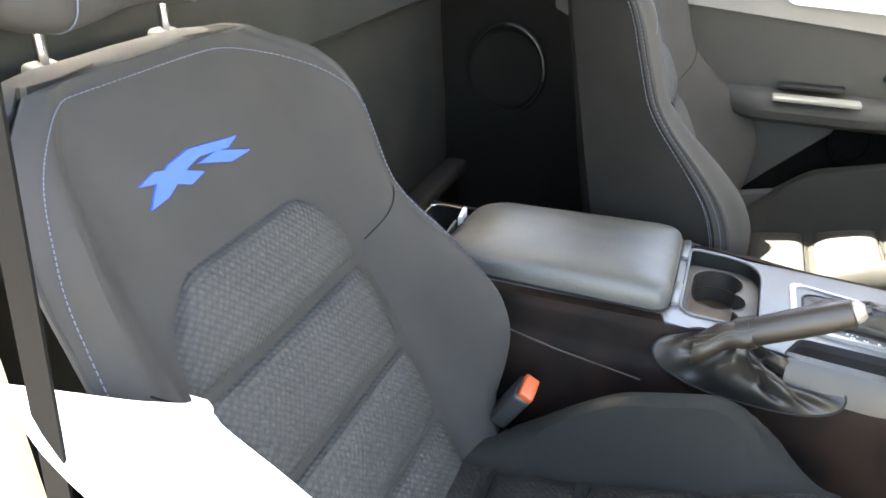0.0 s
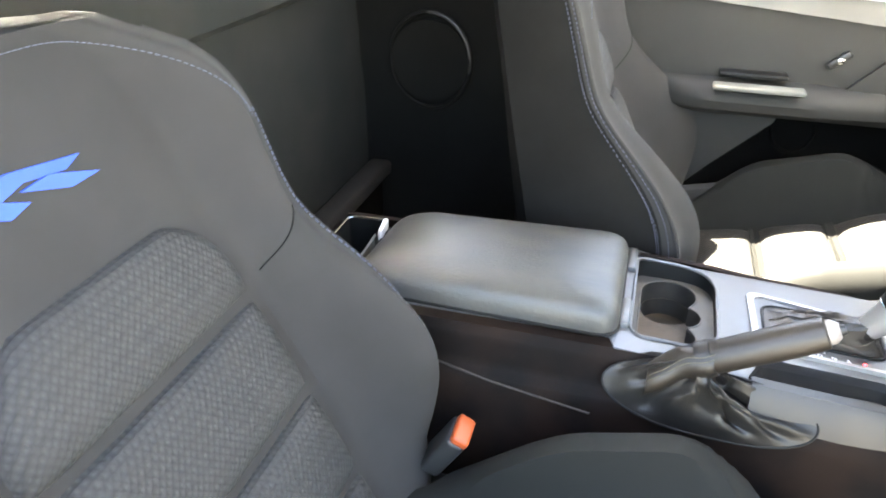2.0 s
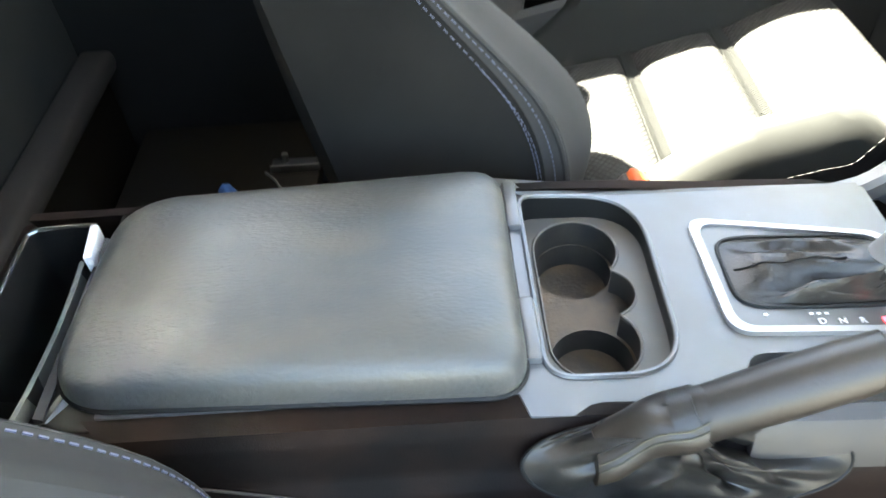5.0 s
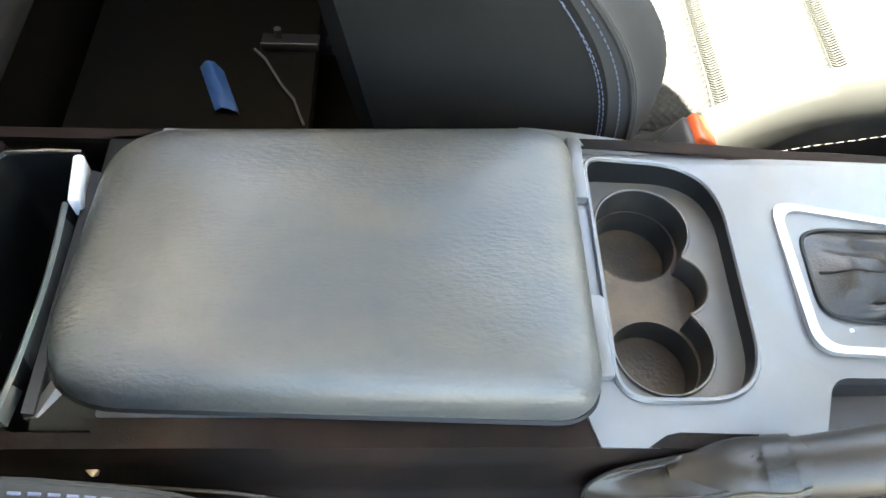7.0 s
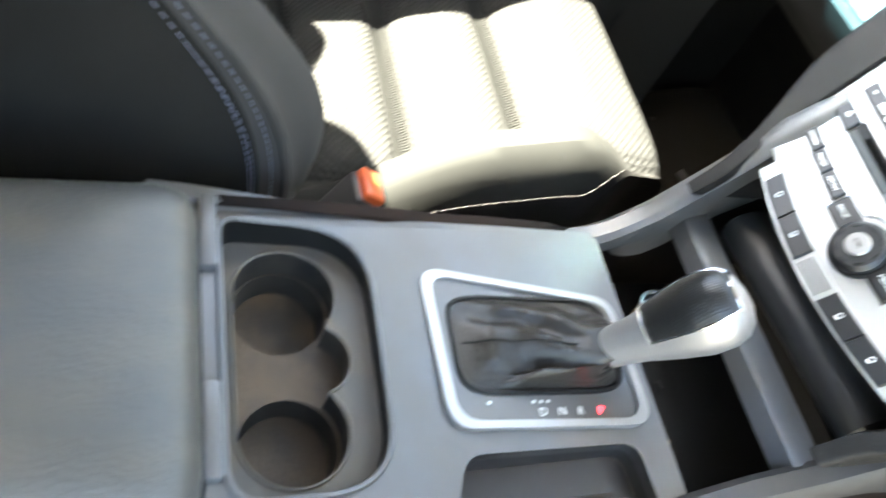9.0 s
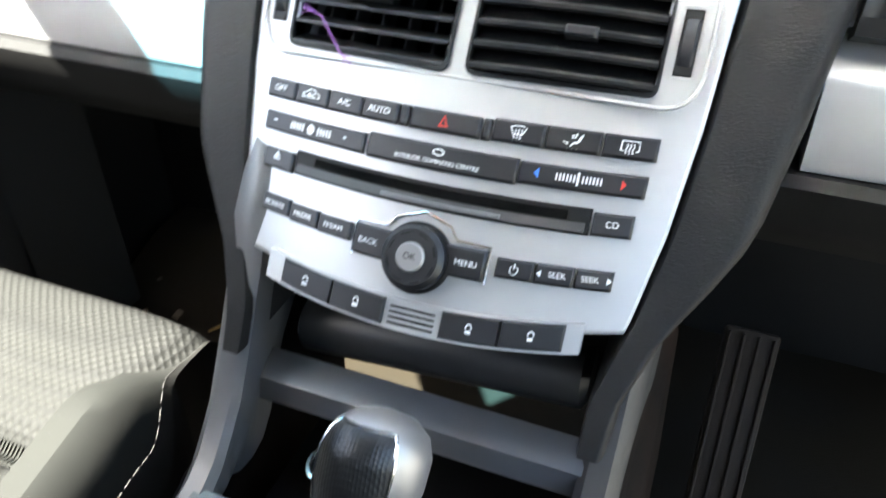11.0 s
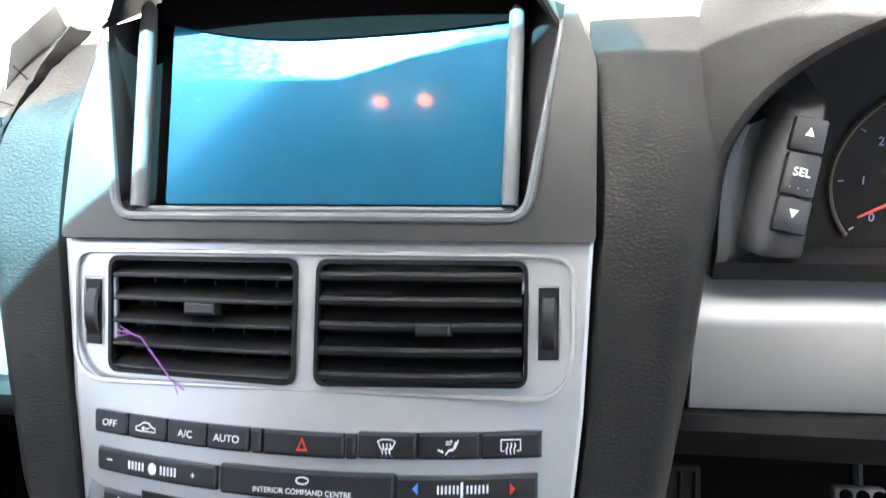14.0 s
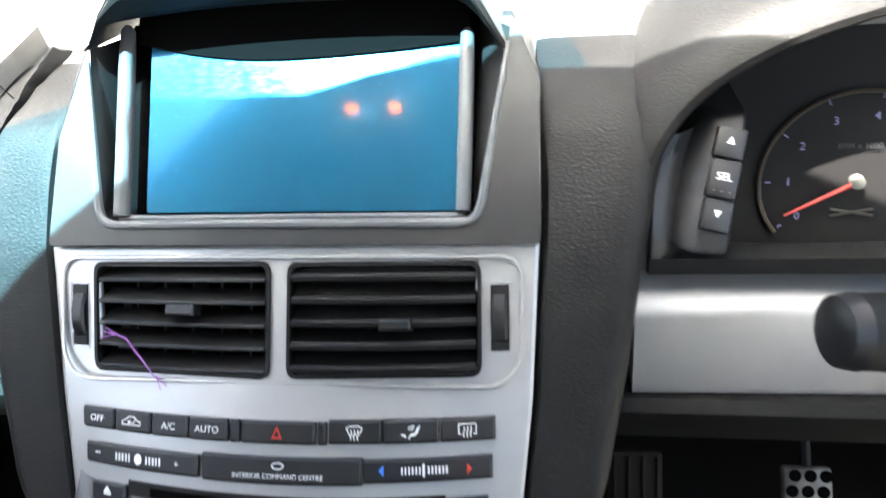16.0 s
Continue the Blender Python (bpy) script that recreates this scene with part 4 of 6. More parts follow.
    sock = part("socket", tube([(-0.066, 0.430, 0.440), (-0.066, 0.420, 0.468)], 0.0135, 20), BLACK, c, "black power socket with a bright ring")
    part("socket_ring", tube([Vector((-0.066, 0.4195, 0.469)) + Vector((1, 0, 0)) * 0.012 * math.cos(q) + Vector((0, 0.94, 0.34)) * 0.012 * math.sin(q) for q in lin(0, 2 * math.pi, 25)], 0.0022, 6), CHROME, sock, "bright metal ring")
    part("ash_tray_bar", tube([(-0.104, 0.480, 0.546), (-0.100, 0.480, 0.546), (0.100, 0.480, 0.564), (0.104, 0.480, 0.564)], [0.016, 0.021, 0.021, 0.016], 20), DASH_HARD, c, "dusty dark drum across the open slot")
    part("slot_back", box(0, 0.56, 0.55, 0.24, 0.02, 0.16, 0.004), BLACK, c)
    # loose litter in the bin
    rnd = random.Random(4)
    for i in range(16):
        x, y = rnd.uniform(-0.08, 0.08), rnd.uniform(0.385, 0.43)
        m = Matrix.Translation((x, y, 0.440)) @ Euler((rnd.uniform(-.4, .4), rnd.uniform(-.4, .4), rnd.uniform(0, 3))).to_matrix().to_4x4()
        sx = rnd.uniform(0.004, 0.014)
        tagged(part("scrap", box(0, 0, 0, sx, rnd.uniform(0.003, 0.008), 0.003, 0.001, 1, m), rnd.choice([CUP_DIRT, BARE_METAL, GOLD_DIRT, BLACK])), "small dusty scrap lying in the bin", "scrap", "scraps in the bin")
    return c


def text(body, size, mat, parent, depth=0.0002):
    cu = bpy.data.curves.new("lettering", "FONT")
    cu.body, cu.size, cu.extrude, cu.align_x, cu.align_y = body, size, depth, "CENTER", "CENTER"
    o = new("lettering", cu)
    bpy.context.view_layer.update()
    me = bpy.data.meshes.new_from_object(o.evaluated_get(bpy.context.evaluated_depsgraph_get()))
    bpy.data.objects.remove(o)
    o = new("lettering", me)
    me.materials.clear()
    me.materials.append(mat)
    o.parent = parent
    return o


console_ob = console()


def armrest():
    a = thing("armrest_lid", "black padded armrest lid on the centre console, shiny with wear", "armrest")
    out = rounded([(-0.102, -0.324), (0.104, -0.334), (0.115, 0.014), (-0.105, 0.013)], [0.050, 0.055, 0.030, 0.026], 10)
    c = Vector((0.004, -0.155))
    rings = []
    for sc, z in ((0.975, 0.532), (0.995, 0.534), (1.0, 0.539), (0.998, 0.545), (0.990, 0.551), (0.975, 0.5565), (0.95, 0.5615), (0.91, 0.5655), (0.85, 0.5690), (0.76, 0.5715), (0.62, 0.5738), (0.45, 0.5755), (0.25, 0.5768), (0.05, 0.5772)):
        rings.append([(c.x + (p.x - c.x) * sc, c.y + (p.y - c.y) * (1 - (1 - sc) * 0.75), z - 0.010 * smooth((-(p.y) - 0.20) / 0.13) * min(1, sc * 1.4 - 0.4 if sc > 0.3 else 0.0)) for p in out])
    part("pad", loft(rings), LID_SKIN, a)
    part("seam", tube([(p.x, p.y, 0.533) for p in out] + [(out[0].x, out[0].y, 0.533)], 0.0022, 5), BLACK, a)
    part("hinge_bracket", loft([[(x, -0.331 - dy, z) for dy, z in ((0.0, 0.531), (0.006, 0.534), (0.009, 0.520), (0.006, 0.492), (0.0, 0.492))] for x in lin(-0.075, 0.108, 9)]), DASH_HARD, a, "dark hinge bracket behind the lid")
    part("hinge_strip", loft([[(x, -0.343 - dy - 0.006 * ((x - 0.02) / 0.09) ** 2, z) for dy, z in ((0.0, 0.520), (0.0, 0.535), (0.0025, 0.5365), (0.005, 0.534), (0.005, 0.520))] for x in lin(-0.045, 0.112, 14)]), PALE_GREY, a, "thin pale plastic strip behind the hinge")
    # Clip whitened in colour, as a sun patch lies on it.
    part("hinge_clip", box(0, 0, 0, 0.042, 0.008, 0.020, 0.003, 2, Matrix.Translation((-0.060, -0.3415, 0.536)) @ Euler((0, 0, radians(8))).to_matrix().to_4x4()), WHITE_INK, a, "broken hinge clip, painted white for the sun on it")
    part("corner_cap", loft([[(0.085 + 0.024 * t, -0.318 - 0.012 * t + dy, z - 0.004 * t) for dy, z in ((-0.006, 0.519), (-0.008, 0.530), (0.0, 0.533), (0.006, 0.528), (0.006, 0.517))] for t in lin(0, 1, 5)]), CONSOLE, a, "grey end cap under the lid corner")
    return a


armrest()


def selector():
    k = thing("gear_knob", "silver and black leather automatic gear selector", "gear selector")
    base, top = Vector((0.013, 0.299, 0.537)), Vector((0.020, 0.353, 0.604))
    d = (top - base).normalized()
    side = Vector((1, 0, 0))
    upv = side.cross(d).normalized()
    rings = []
    for t, hx, hy in ((-0.12, 0.012, 0.012), (0.0, 0.0145, 0.0145), (0.3, 0.0175, 0.019), (0.55, 0.023, 0.0265), (0.8, 0.0275, 0.0315), (1.0, 0.0275, 0.0315), (1.12, 0.024, 0.027), (1.2, 0.016, 0.018), (1.235, 0.006, 0.007), (1.24, 0.001, 0.001)):
        c = base.lerp(top, t) if t <= 1 else base + (top - base) * t
        c = c + upv * 0.008 * t * t
        rings.append([c + side * hx * math.cos(a) + upv * hy * math.sin(a) for a in [2 * math.pi * j / 28 for j in range(28)]])
    part("body", loft(rings), KNOB_SILVER, k)
    def shell_pt(a, t):
        hx, hy = interp(t, [(0.3, 0.0175), (0.55, 0.023), (0.8, 0.0275), (1.0, 0.0275), (1.12, 0.024), (1.2, 0.016)]), interp(t, [(0.3, 0.019), (0.55, 0.0265), (0.8, 0.0315), (1.0, 0.0315), (1.12, 0.027), (1.2, 0.018)])
        c = base + (top - base) * t + upv * 0.008 * t * t
        return c + side * (hx + 0.0008) * math.cos(a) + upv * (hy + 0.0008) * math.sin(a)
    part("leather_inlay", sheet(lambda a, t: shell_pt(a, t), lin(radians(50), radians(140), 16), lin(0.42, 1.16, 20)), KNOB_BLACK, k, "perforated black leather inlay")
    edge = [shell_pt(radians(50), t) for t in lin(0.42, 1.16, 14)] + [shell_pt(radians(q), 1.165) for q in lin(60, 130, 8)] + [shell_pt(radians(140), t) for t in lin(1.16, 0.42, 14)] + [shell_pt(radians(q), 0.41) for q in lin(130, 60, 8)]
    part("inlay_trim", tube(edge + edge[:1], 0.0011, 6), CHROME, k, "bright trim round the inlay")
    part("collar", tube([base - d * 0.006, base + d * 0.006], 0.0145, 20), BLACK, k)
    part("release_button", sheet(lambda a, t: shell_pt(a, t), lin(radians(150), radians(200), 8), lin(0.62, 0.95, 8)), BLACK, k)
    return k


selector()


def handbrake():
    h = thing("handbrake", "worn black handbrake lever with a slack leather gaiter", "handbrake")
    a, b = Vector((0.148, 0.075, 0.530)), Vector((0.150, 0.229, 0.612))
    part("grip", tube([a.lerp(b, t) for t in (0.15, 0.2, 0.4, 0.6, 0.8, 0.93, 0.94)], [0.0165, 0.018, 0.0185, 0.019, 0.0185, 0.017, 0.013], 18), BRAKE_GRIP, h, "brown-worn lever grip")
    part("tip", tube([a.lerp(b, 0.93), a.lerp(b, 0.975), a.lerp(b, 1.005)], [0.0135, 0.0125, 0.008], 16), TIP_WHITE, h, "pale worn tip")
    part("release_button", tube([a.lerp(b, 1.0), a.lerp(b, 1.035)], 0.0055, 12), DASH_HARD, h)
    rings = []
    neck = a.lerp(b, 0.22)
    for k in range(29):
        t = k / 28
        pull = 1 - (1 - t) ** 1.5
        slack = math.sin(math.pi * t)
        ring = []
        for j in range(96):
            an = 2 * math.pi * j / 96
            ca, sa = math.cos(an), math.sin(an)
            base = Vector((0.1485 + 0.0165 * ca, 0.122 + 0.118 * math.copysign(abs(sa) ** 0.8, sa), 0.489 - 0.034 * ca - 0.010 * sa))
            top = neck + Vector((0.020 * ca, 0.020 * sa * 0.4, -0.018 * sa))
            p = base.lerp(top, pull)
            fold = 0.55 * math.sin(5 * an + 2.2 * math.sin(4 * t)) + 0.35 * math.sin(11 * an - 3 * t) + 0.9 * noise.noise((2.5 * ca, 2.5 * sa, 3.5 * t))
            p += Vector((0.0080 * fold, 0.009 * noise.noise((3 * ca, 3 * sa, 5 * t + 9)), -0.018 * (0.4 + 0.6 * max(0, sa)) + 0.0100 * fold)) * slack
            ring.append(p)
        rings.append(ring)
    gaiter = part("gaiter", loft(rings, True, False), LEATHER, h, "crumpled black leather gaiter")
    part("gaiter_rim", tube(rings[0] + rings[0][:1], 0.0014, 8), BLACK, gaiter, "rolled leather edge")
    sl = []
    for k in range(15):
        t = k / 14
        c = Vector((0.149, 0.052, 0.508)).lerp(a.lerp(b, 0.27), t) + Vector((0, 0, 0.006 * math.sin(math.pi * t)))
        sl.append([c + Vector((math.cos(q) * (0.0205 + 0.002 * math.sin(9 * t + q)), 0, math.sin(q) * (0.0205 + 0.0025 * math.sin(11 * t + 2 * q)))) for q in [2 * math.pi * j / 24 for j in range(24)]])
    sleeve = part("sleeve", loft(sl), BRAKE_GRIP, h, "creased leather sleeve with tan stitching")
    for j in (2, 3):
        part("stitched_seam", tube([Vector(r[j]) + (Vector(r[j]) - sum((Vector(q) for q in r), Vector()) / 24).normalized() * 0.0006 for r in sl], 0.0007, 5), TAN_THREAD, sleeve)
    part("gaiter_band", tube([a.lerp(b, 0.19), a.lerp(b, 0.28)], [0.0215, 0.0205], 16), LEATHER, h)
    return h


handbrake()


# ---- dashboard ----
def face_y(x, z):
    """The centre fascia's surface: how far ahead it lies."""
    return 0.55 - 0.72 * (0.80 - z) + 0.10 * (0.80 - z) * (x / 0.12) ** 2


def on_face(x, z, h=0.0):
    n = Vector((0, -0.81, 0.585))
    return Vector((x, face_y(x, z), z)) + n * h


def face_block(x0, x1, z0, z1, h=0.004, bev=0.0012, tilt0=0.0, tilt1=0.0, n=7):
    """A key raised on the fascia; tilt0 and tilt1 shift its ends up or down."""
    bm = bmesh.new()
    xs = [x0, x0 + bev] + lin(x0 + 2 * bev, x1 - 2 * bev, n) + [x1 - bev, x1]
    zs = [z0, z0 + bev, (z0 + z1) / 2, z1 - bev, z1]

    def f(x, z):
        ex, ez = min(x - x0, x1 - x), min(z - z0, z1 - z)
        low = bev * (ex < bev * 0.5) + bev * (ez < bev * 0.5)
        t = (x - x0) / (x1 - x0)
        return on_face(x, z + tilt0 * (1 - t) + tilt1 * t, h - low)
    return sheet(f, xs, zs, (0, 0.0065, -0.0047), bm)


def half_width(z):
    return interp(z, [(0.60, 0.108), (0.64, 0.122), (0.68, 0.1305), (0.73, 0.1365), (0.80, 0.1405)])


VENTS = ((-0.1135, -0.0065, 0.7410, 0.7935), (0.0035, 0.1100, 0.7415, 0.7930))


def fascia():
    f = thing("centre_fascia", "silver centre fascia with air vents, black keys and a round dial", "fascia")
    bm = bmesh.new()
    xs, zs = lin(-1, 1, 121), lin(0.634, 0.801, 71)
    grid = [[bm.verts.new(on_face(u * half_width(z), z - 0.004 * (1 - abs(u) ** 2.2) * smooth((0.66 - z) / 0.03))) for u in xs] for z in zs]
    for j in range(len(zs) - 1):
        for i in range(len(xs) - 1):
            z = (zs[j] + zs[j + 1]) / 2
            x = (xs[i] + xs[i + 1]) / 2 * half_width(z)
            if any(a + 0.002 < x < b - 0.002 and c + 0.002 < z < d - 0.002 for a, b, c, d in VENTS):
                continue
            bm.faces.new((grid[j][i], grid[j][i + 1], grid[j + 1][i + 1], grid[j + 1][i]))
    bmesh.ops.recalc_face_normals(bm, faces=bm.faces[:])
    if sum(fc.normal.y for fc in bm.faces) > 0:
        bmesh.ops.reverse_faces(bm, faces=bm.faces[:])
    panel = part("panel", bm, SILVER, f)
    md = panel.modifiers.new("thick", "SOLIDIFY")
    md.thickness, md.offset = 0.004, -1
    # raised frame line round the vents
    fr = rounded([(-0.134, 0.7955), (0.1315, 0.7950), (0.1315, 0.737), (-0.134, 0.737)], [0.012, 0.012, 0.02, 0.02], 8)
    part("vent_frame_line", tube([on_face(p.x, p.y, 0.0016 + 0.0022 * smooth((0.760 - p.y) / 0.02)) for p in fr] + [on_face(fr[0].x, fr[0].y, 0.0016)], 0.0013, 6), SILVER, f)
    for vi, (x0, x1, z0, z1) in enumerate(VENTS):
        v = part("air_vent", bmesh.new(), BLACK, f, "black louvred air vent")
        o = rounded([(x0, z0), (x1, z0), (x1, z1), (x0, z1)], 0.006, 6)
        cx, cz = (x0 + x1) / 2, (z0 + z1) / 2
        inn = [(cx + (p.x - cx) * 0.965, cz + (p.y - cz) * 0.93) for p in o]
        part("vent_bezel", plate([(p.x, p.y) for p in o], [inn], lambda x, z: on_face(x, z, 0.0025), (0, 0.012, -0.0085)), BLACK, v)
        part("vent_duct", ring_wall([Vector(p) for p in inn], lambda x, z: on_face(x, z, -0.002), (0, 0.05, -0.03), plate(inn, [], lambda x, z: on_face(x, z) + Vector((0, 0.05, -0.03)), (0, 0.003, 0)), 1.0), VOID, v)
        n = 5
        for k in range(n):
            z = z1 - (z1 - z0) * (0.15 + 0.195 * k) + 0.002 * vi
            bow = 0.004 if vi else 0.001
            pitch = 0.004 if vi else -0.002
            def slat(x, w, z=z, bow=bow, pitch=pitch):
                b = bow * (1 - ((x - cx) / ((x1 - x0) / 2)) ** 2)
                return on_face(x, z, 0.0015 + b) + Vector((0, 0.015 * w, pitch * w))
            # Right slats blackened as if shaded; the paler edge tubes play lit fronts.
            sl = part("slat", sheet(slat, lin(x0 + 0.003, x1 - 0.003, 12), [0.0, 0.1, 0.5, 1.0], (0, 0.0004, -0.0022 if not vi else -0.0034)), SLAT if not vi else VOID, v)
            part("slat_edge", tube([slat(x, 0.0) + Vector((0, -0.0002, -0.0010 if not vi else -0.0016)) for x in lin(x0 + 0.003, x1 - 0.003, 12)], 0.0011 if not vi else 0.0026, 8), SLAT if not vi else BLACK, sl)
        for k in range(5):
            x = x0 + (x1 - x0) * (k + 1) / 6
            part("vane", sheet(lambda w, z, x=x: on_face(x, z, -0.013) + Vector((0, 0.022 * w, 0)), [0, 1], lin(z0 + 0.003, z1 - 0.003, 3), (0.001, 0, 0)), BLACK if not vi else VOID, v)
        tx = -0.0575 if not vi else 0.0652
        tz = cz + (0.004 if not vi else -0.002)
        part("vent_tab", face_block(tx - 0.0085, tx + 0.0085, tz - 0.0024, tz + 0.0026, 0.008 if not vi else 0.0105, 0.001), BUTTON, v)
    for x, z0, z1 in ((-0.1237, 0.7535, 0.7815), (0.1197, 0.7537, 0.7812)):
        slot = part("wheel_slot", face_block(x - 0.0048, x + 0.0048, z0 - 0.001, z1 + 0.001, 0.0008, 0.0005), BLACK, f)
        edge = rounded([(x - 0.0058, z0 - 0.0022), (x + 0.0058, z0 - 0.0022), (x + 0.0058, z1 + 0.0022), (x - 0.0058, z1 + 0.0022)], 0.0008, 2)
        part("slot_frame", tube([on_face(p.x, p.y, 0.0006) for p in edge + edge[:1]], 0.0003, 5), SILVER, slot)
        rings = []
        for k in range(17):
            a = math.pi * (0.08 + 0.84 * k / 16)
            c = on_face(x, (z0 + z1) / 2 - 0.0165 * math.cos(a) * 0.82, -0.006 + 0.0105 * math.sin(a))
            rings.append([c + Vector((dx, 0, 0)) + Vector((0, -0.81, 0.585)) * (0.0006 * (k % 2) if abs(dx) < 0.0035 else -0.0012) for dx in (-0.004, -0.0028, 0.0028, 0.004)])
        part("thumb_wheel", loft(rings, False), BUTTON, slot, "ribbed black thumb wheel")
    # key rows: (from, to) with the row's height given at its middle, ends slightly up
    def key(x0, x1, z0, z1, name="key"):
        return part(name, face_block(x0 + 0.0003, x1 - 0.0003, z0, z1, 0.0035), BUTTON, f)

    def mark(body, x, z, size, mat=WHITE_INK, par=None, h=0.0041):
        o = text(body, size, mat, par or f, 0.0001)
        nx = 0.10 * (0.80 - z) * 2 * x / 0.12 ** 2
        nrm = Vector((nx, -1, 0.72)).normalized()
        xax = Vector((1, nx, 0)).normalized()
        yax = nrm.cross(xax)
        m = Matrix((xax, yax, nrm)).transposed().to_4x4()
        m.translation = on_face(x, z, h)
        o.matrix_world = m
        return o

    def tick(x, z, w, hgt, par, mat=WHITE_INK, skew=0.0):
        return part("mark", face_block(x - w / 2, x + w / 2, z - hgt / 2, z + hgt / 2, 0.0041, 0.00005, n=2), mat, par)

    def poly(pts, x, z, par, mat=WHITE_INK):
        return part("symbol", plate([(x + a, z + b) for a, b in pts], [], lambda p, q: on_face(p, q, 0.0041), (0, 0.0002, 0)), mat, par)
    def strokes(lines, x, z, par, mat=WHITE_INK, r=0.00035):
        for ln in lines:
            part("symbol", tube([on_face(x + a, z + b, 0.0041) for a, b in ln], r, 5), mat, par)
    z0, z1 = 0.7130, 0.7230
    for x0, x1, lab in ((-0.1218, -0.1003, "OFF"), (-0.1003, -0.0767, ""), (-0.0767, -0.0534, "A/C"), (-0.0534, -0.0297, "AUTO")):
        k = key(x0, x1, z0, z1)
        if lab:
            mark(lab, (x0 + x1) / 2, (z0 + z1) / 2, 0.0052, par=k)
        else:
            strokes([[(-0.0058, -0.0012), (-0.0058, 0.0006), (-0.0032, 0.0012), (-0.0014, 0.0026), (0.0018, 0.0026), (0.0034, 0.0010), (0.0058, 0.0004), (0.0058, -0.0012), (-0.0058, -0.0012)],
                     [(-0.0020, 0.0), (0.0016, 0.0), (0.0022, 0.0008)], [(-0.0010, 0.0008), (-0.0022, 0.0), (-0.0010, -0.0007)]], (x0 + x1) / 2, 0.718, k)
    key(-0.0290, -0.0228, z0, z1, "blank_key")
    k = key(-0.0222, 0.0208, z0, z1, "hazard_key")
    part("triangle", plate([(-0.0037, 0.7155), (0.0023, 0.7155), (-0.0007, 0.7212)], [[(-0.0024, 0.7162), (0.0010, 0.7162), (-0.0007, 0.7196)]], lambda p, q: on_face(p, q, 0.0041), (0, 0.0002, 0)), RED_INK, k)
    key(0.0215, 0.0268, z0, z1, "blank_key")
    for x0, x1 in ((0.0276, 0.0572), (0.0572, 0.0879), (0.0879, 0.1173)):
        k = key(x0, x1, z0 + 0.0005, z1 + 0.0010)
        cx = (x0 + x1) / 2
        if x0 < 0.05:
            strokes([[(-0.0044, 0.0022), (-0.0022, 0.0030), (0.0022, 0.0030), (0.0044, 0.0022), (0.0026, -0.0008), (-0.0026, -0.0008), (-0.0044, 0.0022)]] +
                    [[(d, 0.0014), (d + 0.0004, 0.0002), (d - 0.0004, -0.0014), (d, -0.0028)] for d in (-0.0018, 0, 0.0018)], cx, 0.7185, k)
        elif x0 < 0.08:
            strokes([[(0.0050, 0.0030), (0.0034, -0.0004), (0.0006, -0.0008), (-0.0010, -0.0028)], [(0.0038, 0.0022), (0.0024, -0.0012), (-0.0002, -0.0014)],
                     [(-0.0050, -0.0008), (-0.0022, -0.0020), (-0.0030, -0.0010)], [(-0.0010, 0.0022), (0.0022, 0.0024), (0.0014, 0.0032)], [(-0.0010, 0.0012), (0.0016, 0.0014)]], cx, 0.7185, k)
        else:
            strokes([[(-0.0046, 0.0028), (0.0046, 0.0028), (0.0046, -0.0016), (0.0030, -0.0016)], [(-0.0030, -0.0016), (-0.0046, -0.0016), (-0.0046, 0.0028)]] +
                    [[(d, 0.0016), (d + 0.0004, 0.0004), (d - 0.0004, -0.0012), (d, -0.0030)] for d in (-0.0018, 0, 0.0018)], cx, 0.7185, k)
        if x0 < 0.08:
            for q in range(3):
                tick(cx - 0.0025 + 0.0025 * q, z0 + 0.0017, 0.0006, 0.0006, k, PALE_GREY)
    z0, z1 = 0.6960, 0.7060
    k = key(-0.1198, -0.0470, z0, z1, "fan_key")
    tick(-0.1110, 0.7015, 0.0030, 0.0007, k)
    for i in range(5):
        tick(-0.0985 + 0.0021 * i, 0.7010, 0.0009, 0.0036, k)
        tick(-0.0790 + 0.0021 * i, 0.7010, 0.0009, 0.0036, k)
    poly([(0.0026 * math.cos(a), 0.0026 * math.sin(a)) for a in [2 * math.pi * q / 8 for q in range(8)]], -0.0842, 0.7010, k)
    mark("+", -0.0600, 0.7010, 0.0052, par=k)
    k = key(-0.0452, 0.0465, z0 - 0.0005, z1 + 0.0015, "title_key")
    mark("INTERIOR COMMAND CENTRE", -0.0003, 0.6992, 0.0037, par=k)
    part("oval_badge", plate([(0.0036 * math.cos(a), 0.7038 + 0.0016 * math.sin(a)) for a in [2 * math.pi * q / 20 for q in range(20)]],
                             [[(0.0029 * math.cos(a), 0.7038 + 0.0011 * math.sin(a)) for a in [2 * math.pi * q / 20 for q in range(20)]]], lambda p, q: on_face(p, q, 0.0041), (0, 0.0002, 0)), WHITE_INK, k)
    k = key(0.0466, 0.1156, z0 + 0.0005, z1 + 0.0008, "temperature_key")
    poly([(-0.0014, 0.0), (0.0012, 0.0024), (0.0012, -0.0024)][::-1], 0.0570, 0.7022, k, BLUE_INK)
    poly([(0.0014, 0.0), (-0.0012, 0.0024), (-0.0012, -0.0024)], 0.1035, 0.7015, k, RED_INK)
    for i in range(6):
        tick(0.0680 + 0.0019 * i, 0.7018, 0.0008, 0.0032, k)
        tick(0.0822 + 0.0019 * i, 0.7018, 0.0008, 0.0032, k)
    tick(0.0795, 0.7018, 0.0012, 0.0060, k)
    # disc slot
    z0, z1 = 0.6775, 0.6885
    k = key(-0.1162, -0.0930, z0 - 0.0005, z1 - 0.001, "eject_key")
    poly([(-0.0024, 0.0002), (0.0024, 0.0002), (0.0, 0.0030)], -0.1048, 0.6830, k)
